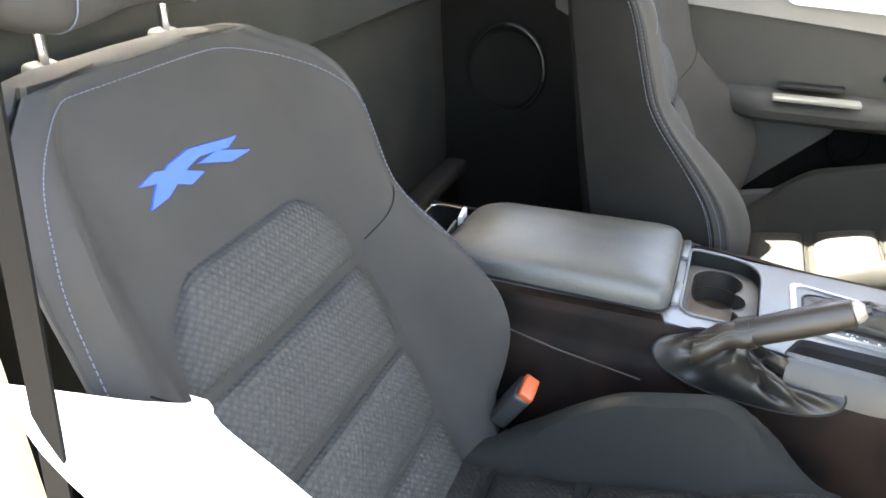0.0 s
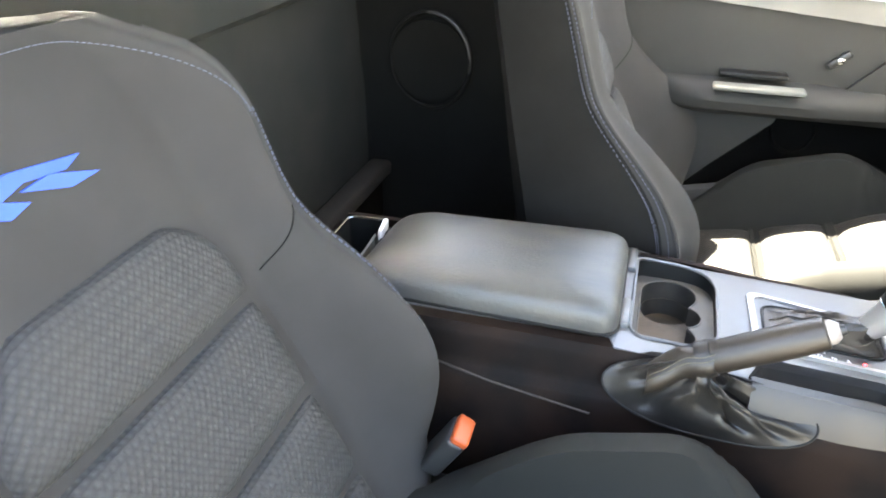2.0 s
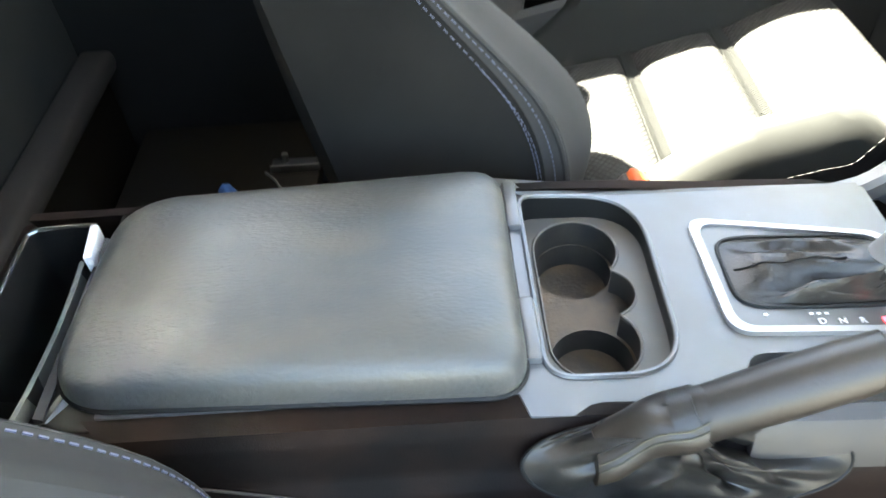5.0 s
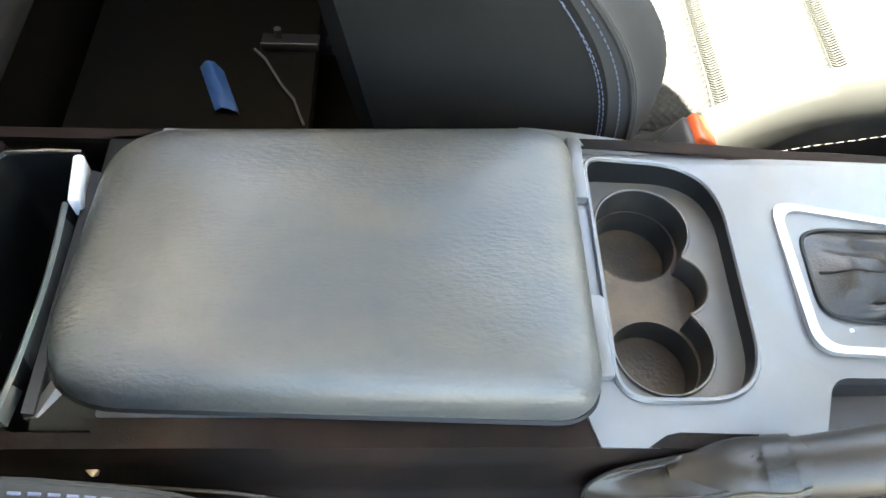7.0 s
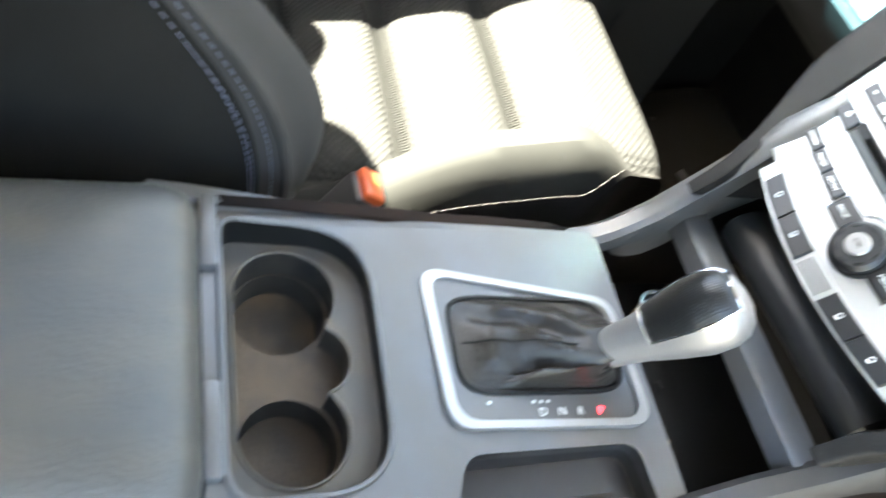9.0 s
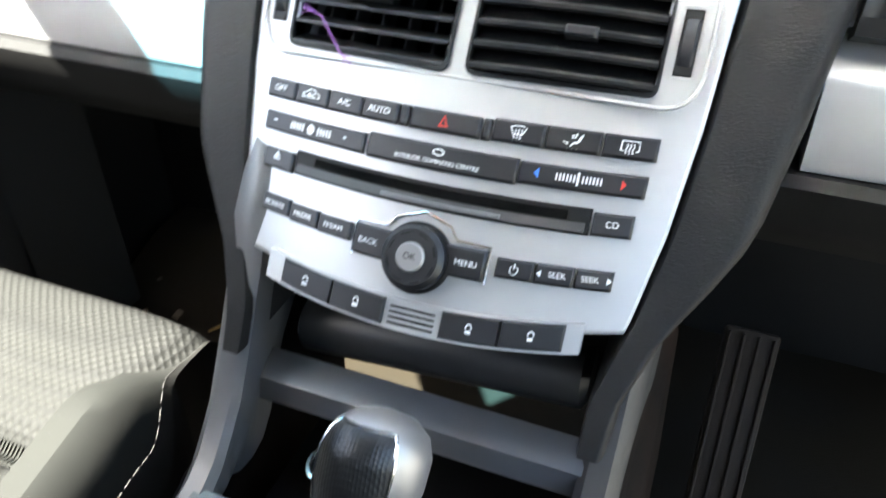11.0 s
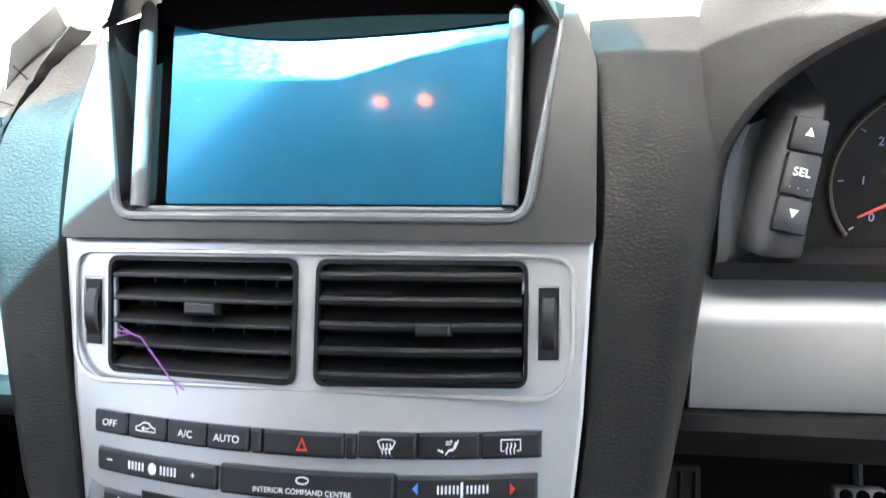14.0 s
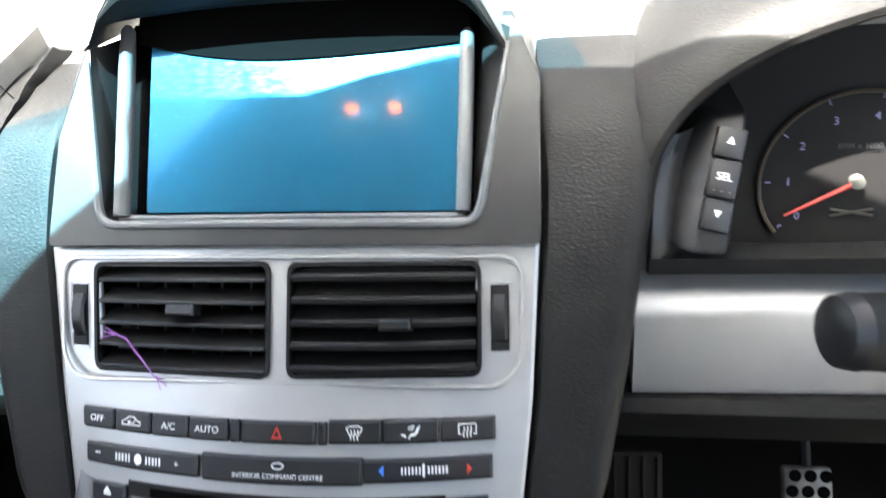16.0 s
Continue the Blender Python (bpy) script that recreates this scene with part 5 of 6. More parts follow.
    tick(-0.1048, 0.6823, 0.0046, 0.0009, k)
    slot = part("disc_slot", face_block(-0.0926, 0.0905, z0, z1 + 0.0015, 0.0012, 0.0006, n=20), BLACK, f, "black compact disc slot")
    part("slot_flap", sheet(lambda x, v: on_face(x, z0 + 0.001 + 0.0045 * v, 0.0030 - 0.0018 * v), lin(-0.0905, 0.0880, 24), lin(0, 1, 4), (0, 0.003, -0.002)), DASH_HARD, slot)
    part("slot_mouth", face_block(-0.0780, 0.0780, z0 + 0.0062, z1 - 0.0005, 0.0018, 0.0003, n=20), VOID, slot)
    part("slot_edge", face_block(-0.0300, 0.0420, z0 + 0.0012, z0 + 0.0036, 0.0036, 0.0004, n=8), CONSOLE, slot)
    k = key(0.0912, 0.1132, z0 + 0.0003, z1)
    mark("CD", 0.1022, 0.6832, 0.0050, par=k)
    # lower keys and the dial
    z0, z1 = 0.6530, 0.6620
    for x0, x1, lab, dz in ((-0.1110, -0.0891, "SCN/AS", 0.0020), (-0.0891, -0.0674, "MEDIA", 0.0012), (-0.0674, -0.0438, "FM/AM", 0.0008)):
        k = part("key", face_block(x0 + 0.0003, x1 - 0.0003, z0 + dz, z1 + dz, 0.0035), BUTTON, f)
        mark(lab, (x0 + x1) / 2, (z0 + z1) / 2 + dz, 0.0045, par=k)
    for x0, x1, lab in ((0.0455, 0.0671, ""), (0.0671, 0.0887, "\u25c2SEEK"), (0.0887, 0.1090, "SEEK\u25b8")):
        k = key(x0, x1, z0, z1 + 0.0004)
        cx = (x0 + x1) / 2
        if lab:
            mark("SEEK", cx + (0.0018 if lab[0] != "S" else -0.0018), 0.6577, 0.0046, par=k)
            s = -1 if lab[0] != "S" else 1
            tri = [(s * 0.0014, 0.0), (-s * 0.0010, 0.0016), (-s * 0.0010, -0.0016)]
            poly(tri if s > 0 else tri[::-1], cx + s * 0.0080, 0.6577, k)
        else:
            part("power_mark", tube([on_face(cx + 0.0022 * math.cos(a), 0.6575 + 0.0022 * math.sin(a), 0.0041) for a in lin(radians(125), radians(415), 14)], 0.0003, 5), WHITE_INK, k)
            tick(cx, 0.6592, 0.0007, 0.0026, k)
    for x0, x1, lab in ((-0.0402, -0.0150, "BACK"), (0.0150, 0.0400, "MENU")):
        k = part("key", face_block(x0, x1, 0.6495, 0.6640, 0.0042), BUTTON, f)
        mark(lab, x0 + 0.0095 if x0 < 0 else x1 - 0.0105, 0.6565, 0.0048, par=k, h=0.0048)
    def disc(r, h0, h1, n=40, edge=0.001, c=(0.0, 0.6545)):
        nn, xa = Vector((0, -0.81, 0.585)), Vector((1, 0, 0))
        ya = nn.cross(xa)
        o = on_face(*c)
        return loft([[o + nn * h + xa * rr * math.cos(a) + ya * rr * math.sin(a) for a in [2 * math.pi * q / n for q in range(n)]] for rr, h in ((r, h0), (r, h1 - edge), (r - edge, h1))])
    dial = part("dial", disc(0.0188, -0.002, 0.012, edge=0.003), BUTTON, f, "round black rubber control dial")
    part("dial_rim", disc(0.0208, -0.002, 0.0040), BLACK, dial)
    for q in range(8):
        a = 2 * math.pi * (q + 0.5) / 8
        nn, xa = Vector((0, -0.81, 0.585)), Vector((1, 0, 0))
        ya = nn.cross(xa)
        c = on_face(0, 0.6545) + nn * 0.0118 + (xa * math.cos(a) + ya * math.sin(a)) * 0.0140
        part("dial_dimple", tube([c - (xa * math.sin(a) - ya * math.cos(a)) * 0.003, c + (xa * math.sin(a) - ya * math.cos(a)) * 0.003], 0.0008, 5), BLACK, dial)
    okk = part("ok_button", disc(0.0085, 0.011, 0.0145), KNOB_SILVER, dial, "silver centre button")
    mark("OK", 0.0, 0.6547, 0.0052, BLACK, okk, 0.0147)
    for q in range(10):
        tick(-0.1010 + 0.0021 * (q % 3) + 0.0218 * (q // 3), 0.6553, 0.0006, 0.0005, f, PALE_GREY) if q < 9 else None
    ln = [(-0.0412, 0.6485), (-0.0412, 0.6655), (-0.0215, 0.6660), (-0.0165, 0.6715), (0.0, 0.6762), (0.0165, 0.6715), (0.0215, 0.6660), (0.0412, 0.6655), (0.0412, 0.6485)]
    part("dial_trim", tube([on_face(x, z, 0.0015) for x, z in ln], 0.0009, 5), CHROME, f, "bright trim line round the dial")
    # lower lip with four small keys
    lip = thing("switch_bar", "silver curved bar with four black switches under the fascia", "switch panel")
    def on_lip(x, z, h=0.0):
        q = z + 0.36 * x * x
        return on_face(x, q, h + 0.004)
    part("bar", sheet(lambda x, z: on_lip(x, z), lin(-0.0965, 0.0995, 40), lin(0.6195, 0.6338, 6), (0, 0.007, -0.003)), SILVER, lip)
    def lipkey(x0, x1):
        b = sheet(lambda x, z: on_lip(x, z, 0.003 if x0 + 0.0006 < x < x1 - 0.0006 and 0.6212 < z < 0.6328 else 0.0012), [x0, x0 + 0.001] + lin(x0 + 0.002, x1 - 0.002, 5) + [x1 - 0.001, x1], [0.6208, 0.6216, 0.627, 0.6324, 0.6332], (0, 0.004, -0.002))
        return part("switch", b, BUTTON, lip)
    for x0, x1 in ((-0.0835, -0.0467), (-0.0467, -0.0116), (0.0228, 0.0564), (0.0564, 0.0905)):
        k = lipkey(x0, x1)
        cx = (x0 + x1) / 2
        part("symbol", tube([on_lip(cx + 0.0016 * math.cos(a), 0.6278 + 0.0017 * math.sin(a), 0.0034) for a in lin(-0.3, math.pi + 0.3, 10)], 0.0004, 5), WHITE_INK, k)
        part("symbol_bar", tube([on_lip(cx - 0.0015, 0.6258, 0.0034), on_lip(cx + 0.0015, 0.6258, 0.0034)], 0.0010, 5), WHITE_INK, k)
    for i in range(4):
        z = 0.6225 + 0.0026 * i
        part("grille_slot", tube([on_lip(-0.0085, z, 0.0003), on_lip(0.019, z, 0.0003)], 0.0007, 5), BLACK, lip)
    # a frayed purple thread caught in the vent
    th = thing("thread", "frayed purple thread caught in the air vent", "thread")
    pts = [on_face(x, z, 0.0045) for x, z in ((-0.106, 0.7600), (-0.098, 0.7590), (-0.092, 0.7575), (-0.083, 0.7490), (-0.074, 0.7405), (-0.066, 0.7365))]
    pm = material("purple_thread", (0.32, 0.12, 0.42), 0.6)
    part("strand", tube(pts, 0.00045, 5), pm, th)
    for a, b in (((-0.098, 0.7590), (-0.107, 0.7570)), ((-0.095, 0.758), (-0.104, 0.7620)), ((-0.075, 0.741), (-0.068, 0.7395)), ((-0.072, 0.7395), (-0.069, 0.7345))):
        part("frayed_end", tube([on_face(*a, 0.0045), on_face(*b, 0.0055)], 0.0003, 4), pm, th)


fascia()


# ---- screen above the fascia ----
def on_screen(x, z, h=0.0):
    return Vector((x, 0.560 + 0.78 * (z - 0.814), z)) + Vector((0, -0.788, 0.615)) * h


def screen():
    s = thing("display_unit", "dusty display screen under a dark hood, reflected blue painted in", "display")
    gm = bpy.data.materials.new("screen_glass")
    gm.use_nodes = True
    nt = gm.node_tree
    b = nt.nodes["Principled BSDF"]
    b.inputs["Metallic"].default_value = 0.5
    b.inputs["Coat Weight"].default_value, b.inputs["Coat Roughness"].default_value = 0.6, 0.06
    haze = nt.nodes.new("ShaderNodeTexNoise")
    haze.inputs["Scale"].default_value, haze.inputs["Detail"].default_value = 26, 8
    hr = nt.nodes.new("ShaderNodeMapRange")
    hr.inputs["From Min"].default_value, hr.inputs["From Max"].default_value = 0.35, 0.65
    hr.inputs["To Min"].default_value, hr.inputs["To Max"].default_value = 0.13, 0.22
    nt.links.new(haze.outputs["Fac"], hr.inputs["Value"])
    nt.links.new(hr.outputs["Result"], b.inputs["Roughness"])
    # Blue base colour stands in for what the dark glass reflects.
    b.inputs["Base Color"].default_value = (0.010, 0.105, 0.195, 1)
    b.inputs["Specular IOR Level"].default_value = 0.25
    glass_o = plate(rounded([(-0.0835, 0.8165), (0.0985, 0.8155), (0.0985, 0.8990), (-0.0845, 0.9000)], 0.002), [], lambda x, z: on_screen(x, z, -0.002), (0, 0.0024, -0.0018))
    part("glass", glass_o, gm, s, "dusty screen glass, coloured blue as a reflection")
    rnd = random.Random(3)
    dust = bmesh.new()
    for q in range(190):
        x, z, w = rnd.uniform(-0.080, 0.096), rnd.uniform(0.818, 0.896), rnd.uniform(0.00006, 0.00017) * (1.9 if rnd.random() < 0.1 else 1)
        vs = [dust.verts.new(on_screen(x + w * math.cos(a) * rnd.uniform(0.6, 1.2), z + w * math.sin(a) * rnd.uniform(0.6, 1.2), -0.0014)) for a in (0.3, 1.6, 2.8, 4.0, 5.2)]
        dust.faces.new(vs)
    specks = part("dust_specks", dust, PALE_GREY, s, "pale dust specks on the glass")
    specks["kind"] = "stuff"
    o = rounded([(-0.1405, 0.8015), (0.1415, 0.8005), (0.1415, 0.8680), (0.128, 0.8960), (-0.117, 0.8960), (-0.1345, 0.8500)], [0.003, 0.003, 0.02, 0.01, 0.01, 0.02], 4)
    i = rounded([(-0.1085, 0.8105), (0.1090, 0.8095), (0.1265, 0.892), (-0.1190, 0.892)], [0.012, 0.012, 0.001, 0.001], 6)
    j = rounded([(-0.1030, 0.8150), (0.1040, 0.8140), (0.1075, 0.906), (-0.1060, 0.906)], [0.006, 0.006, 0.001, 0.001], 6)
    part("surround", plate([(p.x, p.y) for p in o[:20]] + [(0.1268, 0.8955)] + [(p.x, p.y) for p in i[20:6:-1]] + [(p.x, p.y) for p in i[6::-1]] + [(-0.1185, 0.8925)] + [(p.x, p.y) for p in o[22:]], [], lambda x, z: on_screen(x, z, 0.004 + 0.004 * smooth((z - 0.81) / 0.05)), (0, 0.01, 0.0)), DASH_HARD, s, "grey display surround")
    part("recess_wall", loft([[on_screen(p.x, p.y, 0.004 + 0.004 * smooth((p.y - 0.81) / 0.05)) for p in [i[27]] + i[:15]], [on_screen(p.x, p.y, -0.016) for p in [j[27]] + j[:15]]], False, False), DASH_HARD, s)
    # Added black sheet in place of the hood's shade and reflection on the glass.
    brow = [(x, 0.8845 + 0.0105 * (x / 0.09) ** 2 * (1 if x < 0 else 0.3)) for x in lin(-0.092, 0.104, 25)] + [(0.104, 0.9160), (-0.092, 0.9160)]
    part("brow", plate(brow, [], lambda x, z: on_screen(x, z, 0.0), (0, 0.0012, -0.0009)), VOID, s, "arched black sheet standing for the shade of the hood")
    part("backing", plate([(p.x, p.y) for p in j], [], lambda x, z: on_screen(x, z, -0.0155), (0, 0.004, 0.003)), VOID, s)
    # rounded lip along both arms and the foot of the recess
    arm = [p for p in i[:-14]]
    lip = [Vector((-0.1185, 0.885))] + arm + [Vector((0.1250, 0.885))]
    part("recess_lip", tube([on_screen(p.x, p.y, 0.0040 + 0.004 * smooth((p.y - 0.81) / 0.05)) for p in lip], [0.0012] + [0.0026] * len(arm) + [0.0012], 8), SCREEN_FRAME, s, "rounded lip round the screen recess")
    for x0, x1, w, top in ((-0.0975, -0.0990, 0.0048, 0.9040), (0.1005, 0.1025, 0.0042, 0.8940)):
        pts = [on_screen(x0 + (x1 - x0) * t, 0.8150 + (top - 0.8150) * t, 0.000) for t in (0, 0.02, 0.2, 0.5, 0.8, 0.97, 1.0)]
        part("side_post", tube(pts, [w, w, w, w, w, w * 0.9, w * 0.4], 12), SCREEN_FRAME, s, "light grey rounded screen post")
    part("lower_rail", tube([on_screen(-0.100, 0.8140, -0.002), on_screen(0.102, 0.8130, -0.002)], 0.0022, 8), SCREEN_FRAME, s)
    # hood: a thick arched visor, its ends drooping down the sides
    def edge(u):
        return Vector((0.138 * u if u > 0 else 0.118 * u, 0.612 + 0.004 * (1 - u * u), 0.9080 - (0.040 * smooth((u - 0.70) / 0.32) if u > 0 else 0.012 * smooth((-u - 0.85) / 0.15)) + 0.006 * (1 - u * u)))
    us = [-1 + 2 * k / 48 for k in range(49)]
    rings = []
    for u in us:
        e = edge(u)
        k = 1 - 0.70 * smooth((abs(u) - 0.66) / 0.34)
        rings.append([e + (v - e) * (k if v.y < e.y + 0.05 else 1) for v in [e + Vector((0, 0.075, -0.004)), e + Vector((0, 0.006, 0)), e + Vector((0, 0.0, 0.001)), e + Vector((0, -0.005, 0.005 * k)), e + Vector((0, -0.014, 0.015 * k)), e + Vector((0, -0.014, 0.019 * k)), e + Vector((0, -0.007, 0.024 * k)), e + Vector((0, 0.020, 0.029 * k)), e + Vector((0, 0.080, 0.032 * k)), e + Vector((0, 0.150, 0.012 * k))]])
    hood = part("hood", loft(rings), DASH_SKIN, s, "dark grained hood over the screen")
    part("hood_top", loft([[Vector(q) + Vector((0, 0, 0.0012)) for q in r[6:10]] for r in rings], False), DASH_LIT, hood, "hood top in the paler sunlit tone")
    for sg in (-1, 1):
        rings = []
        for t in lin(0, 1, 8):
            z = 0.812 + 0.080 * t
            q = on_screen(0, z, 0.004)
            xo = sg * (0.1415 - 0.010 * t * t if sg > 0 else 0.1405 - 0.014 * t * t)
            rings.append([(xo - sg * 0.004, q.y, q.z), (xo, q.y + 0.004, q.z), (xo + sg * 0.002, q.y + 0.05, q.z - 0.01), (xo - sg * 0.004, q.y + 0.05, q.z - 0.01)])
        part("cheek", loft(rings), DASH_HARD, s)


screen()


# ---- dashboard body ----
def dashboard():
    d = thing("dashboard", "dark grained dashboard with silver bands, torn on one side", "dashboard")
    # padded columns beside the fascia, rolling over into the dash top
    for sg in (-1, 1):
        rings = []
        prof = [(None, z) for z in lin(0.575, 0.845, 30)]
        for k in range(1, 9):
            t = k / 8
            prof.append(((1 - t) ** 2 * 0.585 + 2 * t * (1 - t) * 0.608 + t * t * 0.665, (1 - t) ** 2 * 0.845 + 2 * t * (1 - t) * 0.8735 + t * t * 0.8755))
        for y0, z in prof:
            inn = half_width(min(z, 0.80)) + 0.001 - 0.004 * smooth((z - 0.82) / 0.05)
            wid = interp(z, [(0.575, 0.016), (0.635, 0.022), (0.656, 0.033), (0.682, 0.044), (0.722, 0.0475), (0.789, 0.0545), (0.83, 0.063), (0.876, 0.075)])
            if y0 is None:
                y0 = face_y(inn, z) if z < 0.80 else 0.55 + 0.78 * (z - 0.80)
            soft = 1 - 0.6 * smooth((z - 0.85) / 0.02)
            ring = []
            for u in lin(0, 1.0, 16):
                e = 0.006 * (1 - (1 - min(1, u / 0.10)) ** 2) ** 0.5
                f = 0.020 * (1 - (1 - max(0, (u - 0.72) / 0.28) ** 2) ** 0.5)
                ring.append((sg * (inn + wid * u), y0 + 0.005 - (e - f) * soft, z - (f * 0.4 if z > 0.85 else 0)))
            rings.append(ring + [(sg * (inn + wid), y0 + 0.12, min(z, 0.80)), (sg * inn, y0 + 0.12, min(z, 0.80))])
        part("column_pad", loft(rings), DASH_SKIN, d, "padded grained column beside the fascia")
    # driver side: silver band, binnacle base and knee panel
    def band(x0, x1, sg, name):
        rings = []
        for x in lin(x0, x1, 14):
            u = abs(x) - 0.19
            dy = 0.02 * u
            rings.append([(x, y + dy, z) for y, z in ((0.5540, 0.694), (0.5527, 0.695), (0.5520, 0.699), (0.5600, 0.744), (0.5607, 0.7465), (0.5625, 0.7490), (0.5650, 0.7508), (0.5665, 0.7516), (0.5845, 0.7622), (0.588, 0.764), (0.594, 0.762), (0.594, 0.69))])
        b = part(name, loft(rings), SILVER, d, "satin silver trim band")
        return b
    band(0.192, 0.690, 1, "silver_band")
    band(-0.690, -0.192, -1, "silver_band")
    for x0, x1 in ((0.170, 0.690), (-0.690, -0.170)):
        rings = [[(x, 0.549, 0.6935), (x, 0.543, 0.688), (x, 0.552, 0.66), (x, 0.60, 0.615), (x, 0.72, 0.585), (x, 0.72, 0.70)] for x in lin(x0, x1, 12)]
        part("knee_panel", loft(rings), KNEE, d, "dark lower knee panel")
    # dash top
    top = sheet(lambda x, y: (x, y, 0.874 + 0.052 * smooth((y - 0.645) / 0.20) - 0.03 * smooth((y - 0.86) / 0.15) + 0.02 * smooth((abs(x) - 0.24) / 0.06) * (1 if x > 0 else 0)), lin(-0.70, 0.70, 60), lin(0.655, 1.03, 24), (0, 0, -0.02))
    part("top_pad", top, DASH_LIT, d, "grained dash top in the paler sunlit tone")
    # passenger side upper roll, torn where the airbag came out
    rings = []
    for x in lin(-0.69, -0.195, 24):
        tear = smooth((x + 0.40) / 0.04) * (1 - smooth((x + 0.22) / 0.02))
        jag = 0.012 * noise.noise((x * 60, 0, 3)) * tear
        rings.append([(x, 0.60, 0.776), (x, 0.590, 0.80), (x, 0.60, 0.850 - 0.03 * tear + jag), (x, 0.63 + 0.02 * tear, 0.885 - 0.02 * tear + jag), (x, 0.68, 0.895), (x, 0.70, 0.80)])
    # The roll takes the sunlit tone too.
    part("upper_roll", loft(rings), DASH_LIT, d, "grained upper dash roll with a ragged torn edge")
    spine = [(-0.216, 0.566, 0.786), (-0.205, 0.572, 0.806), (-0.196, 0.578, 0.824), (-0.186, 0.596, 0.847), (-0.178, 0.616, 0.863), (-0.176, 0.640, 0.874), (-0.176, 0.668, 0.882)]
    rows = []
    for q in lin(0, 6, 37):
        p = Vector([interp(q, [(n, pt[m]) for n, pt in enumerate(spine)]) for m in range(3)])
        wd = 0.013 - 0.0014 * q + 0.0022 * noise.noise((q * 3.1, 0.4, 1.7))
        rows.append([p + Vector((dx * wd + 0.002 * noise.noise((q * 4, dx * 3, 2)), dy, dz)) for dx, dy, dz in ((-0.6, 0.004, 0.0), (-0.2, -0.006, 0.004), (0.3, -0.008, 0.004), (0.6, -0.003, 0.0), (0.5, 0.010, -0.004), (-0.5, 0.012, -0.004))])
    flap = part("tear_flap", loft(rows), DASH_SKIN, d, "ragged torn edge of the dash skin")
    part("torn_lump", loft([[(-0.224 + dx * k, 0.572 + dy, z + 0.003 * noise.noise((z * 200, dx * 90, 5))) for dx, dy in ((-0.012, 0.0), (0.0, -0.006), (0.012, -0.004), (0.014, 0.02), (-0.012, 0.02))] for z, k in zip(lin(0.782, 0.836, 10), (0.9, 1, 1.05, 1, 1.05, 0.95, 0.9, 0.8, 0.6, 0.3))]), BLACK, flap, "ragged black torn flap")
    rnd = random.Random(12)
    for q in range(9):
        p = Vector(rows[rnd.randrange(4, 26)][1])
        part("loose_fibre", tube([p, p + Vector((rnd.uniform(-0.012, 0.012), -0.004, rnd.uniform(-0.002, 0.012)))], 0.0004, 4), BLACK, flap)
    # instrument binnacle
    binn = part("binnacle", bmesh.new(), DASH_SKIN, d, "curved instrument hood")
    cx = 0.43
    def arch(a, out=0.0):
        s, c = max(1e-6, math.sin(a)), math.cos(a)
        return cx - (0.233 + out) * c, 0.775 + (0.132 + out) * s ** 0.58
    rings = []
    for k in range(73):
        a = math.pi * (0.5 - 0.5 * math.cos(math.pi * k / 72))
        y0 = 0.562 + 0.040 * max(0, math.sin(a)) ** 0.58
        ring = []
        for out, dy in ((-0.010, 0.11), (-0.004, 0.03), (0.0, 0.003), (0.002, 0.0), (0.006, -0.001), (0.014, 0.004), (0.021, 0.014), (0.027, 0.035), (0.029, 0.07), (0.027, 0.16)):
            x, z = arch(a, out)
            ring.append((x, y0 + dy, z))
        rings.append(ring)
    part("cowl", loft(rings, False), DASH_SKIN, binn)
    inner = [arch(a, 0.004) for a in lin(0.001, math.pi - 0.001, 48)]
    inner = [(inner[0][0], 0.735)] + inner + [(inner[-1][0], 0.735)]
    part("dial_face", plate(inner[::-1], [], lambda x, z: (x, 0.645 + 0.2 * (z - 0.78), z), (0, 0.004, 0)), DIAL_FACE, binn, "black instrument face")
    part("lower_sill", sheet(lambda x, v: (x, 0.566 + 0.080 * v, 0.780 - 0.040 * v), lin(0.199, 0.660, 6), lin(0, 1, 4), (0, 0, -0.01)), BUTTON, binn)
    g = Vector((0.325, 0.0, 0.785))
    def gface(x, z, h=0.002):
        return Vector((x, 0.645 + 0.2 * (z - 0.78) - h, z))
    ring = part("gauge_ring", tube([gface(g.x + 0.0550 * math.cos(a), g.z + 0.0520 * math.sin(a), 0.003) for a in lin(radians(-38), radians(218), 48)], 0.0014, 6), GAUGE_RING, binn, "thin brownish gauge ring")
    for i, ch in enumerate("01234567"):
        a = radians(215 - 34 * i)
        o = text(ch, 0.0066, GAUGE_INK, ring, 0.0001)
        o.matrix_world = Matrix.Translation(gface(g.x + 0.038 * math.cos(a), g.z + 0.038 * math.sin(a), 0.003)) @ Euler((radians(73), 0, 0)).to_matrix().to_4x4()
        part("tick_mark", tube([gface(g.x + k * math.cos(a), g.z + k * math.sin(a), 0.0025) for k in (0.048, 0.051)], 0.0004, 4), GAUGE_INK, ring)
    o = text("RPM x 1000", 0.0050, DASH_HARD, ring, 0.0001)
    o.matrix_world = Matrix.Translation(gface(g.x, g.z + 0.020, 0.003)) @ Euler((radians(73), 0, 0)).to_matrix().to_4x4()
    for k in (-1, 1):
        part("badge_stroke", tube([gface(g.x - 0.012, g.z - 0.020 - 0.002 * k, 0.003), gface(g.x + 0.012, g.z - 0.020 + 0.002 * k, 0.003)], 0.0009, 4), BARE_METAL, ring)
    a = radians(207)
    part("needle", tube([gface(g.x, g.z, 0.006), gface(g.x + 0.044 * math.cos(a), g.z + 0.044 * math.sin(a), 0.006)], [0.0014, 0.0007], 6), RED_INK, ring, "red needle")
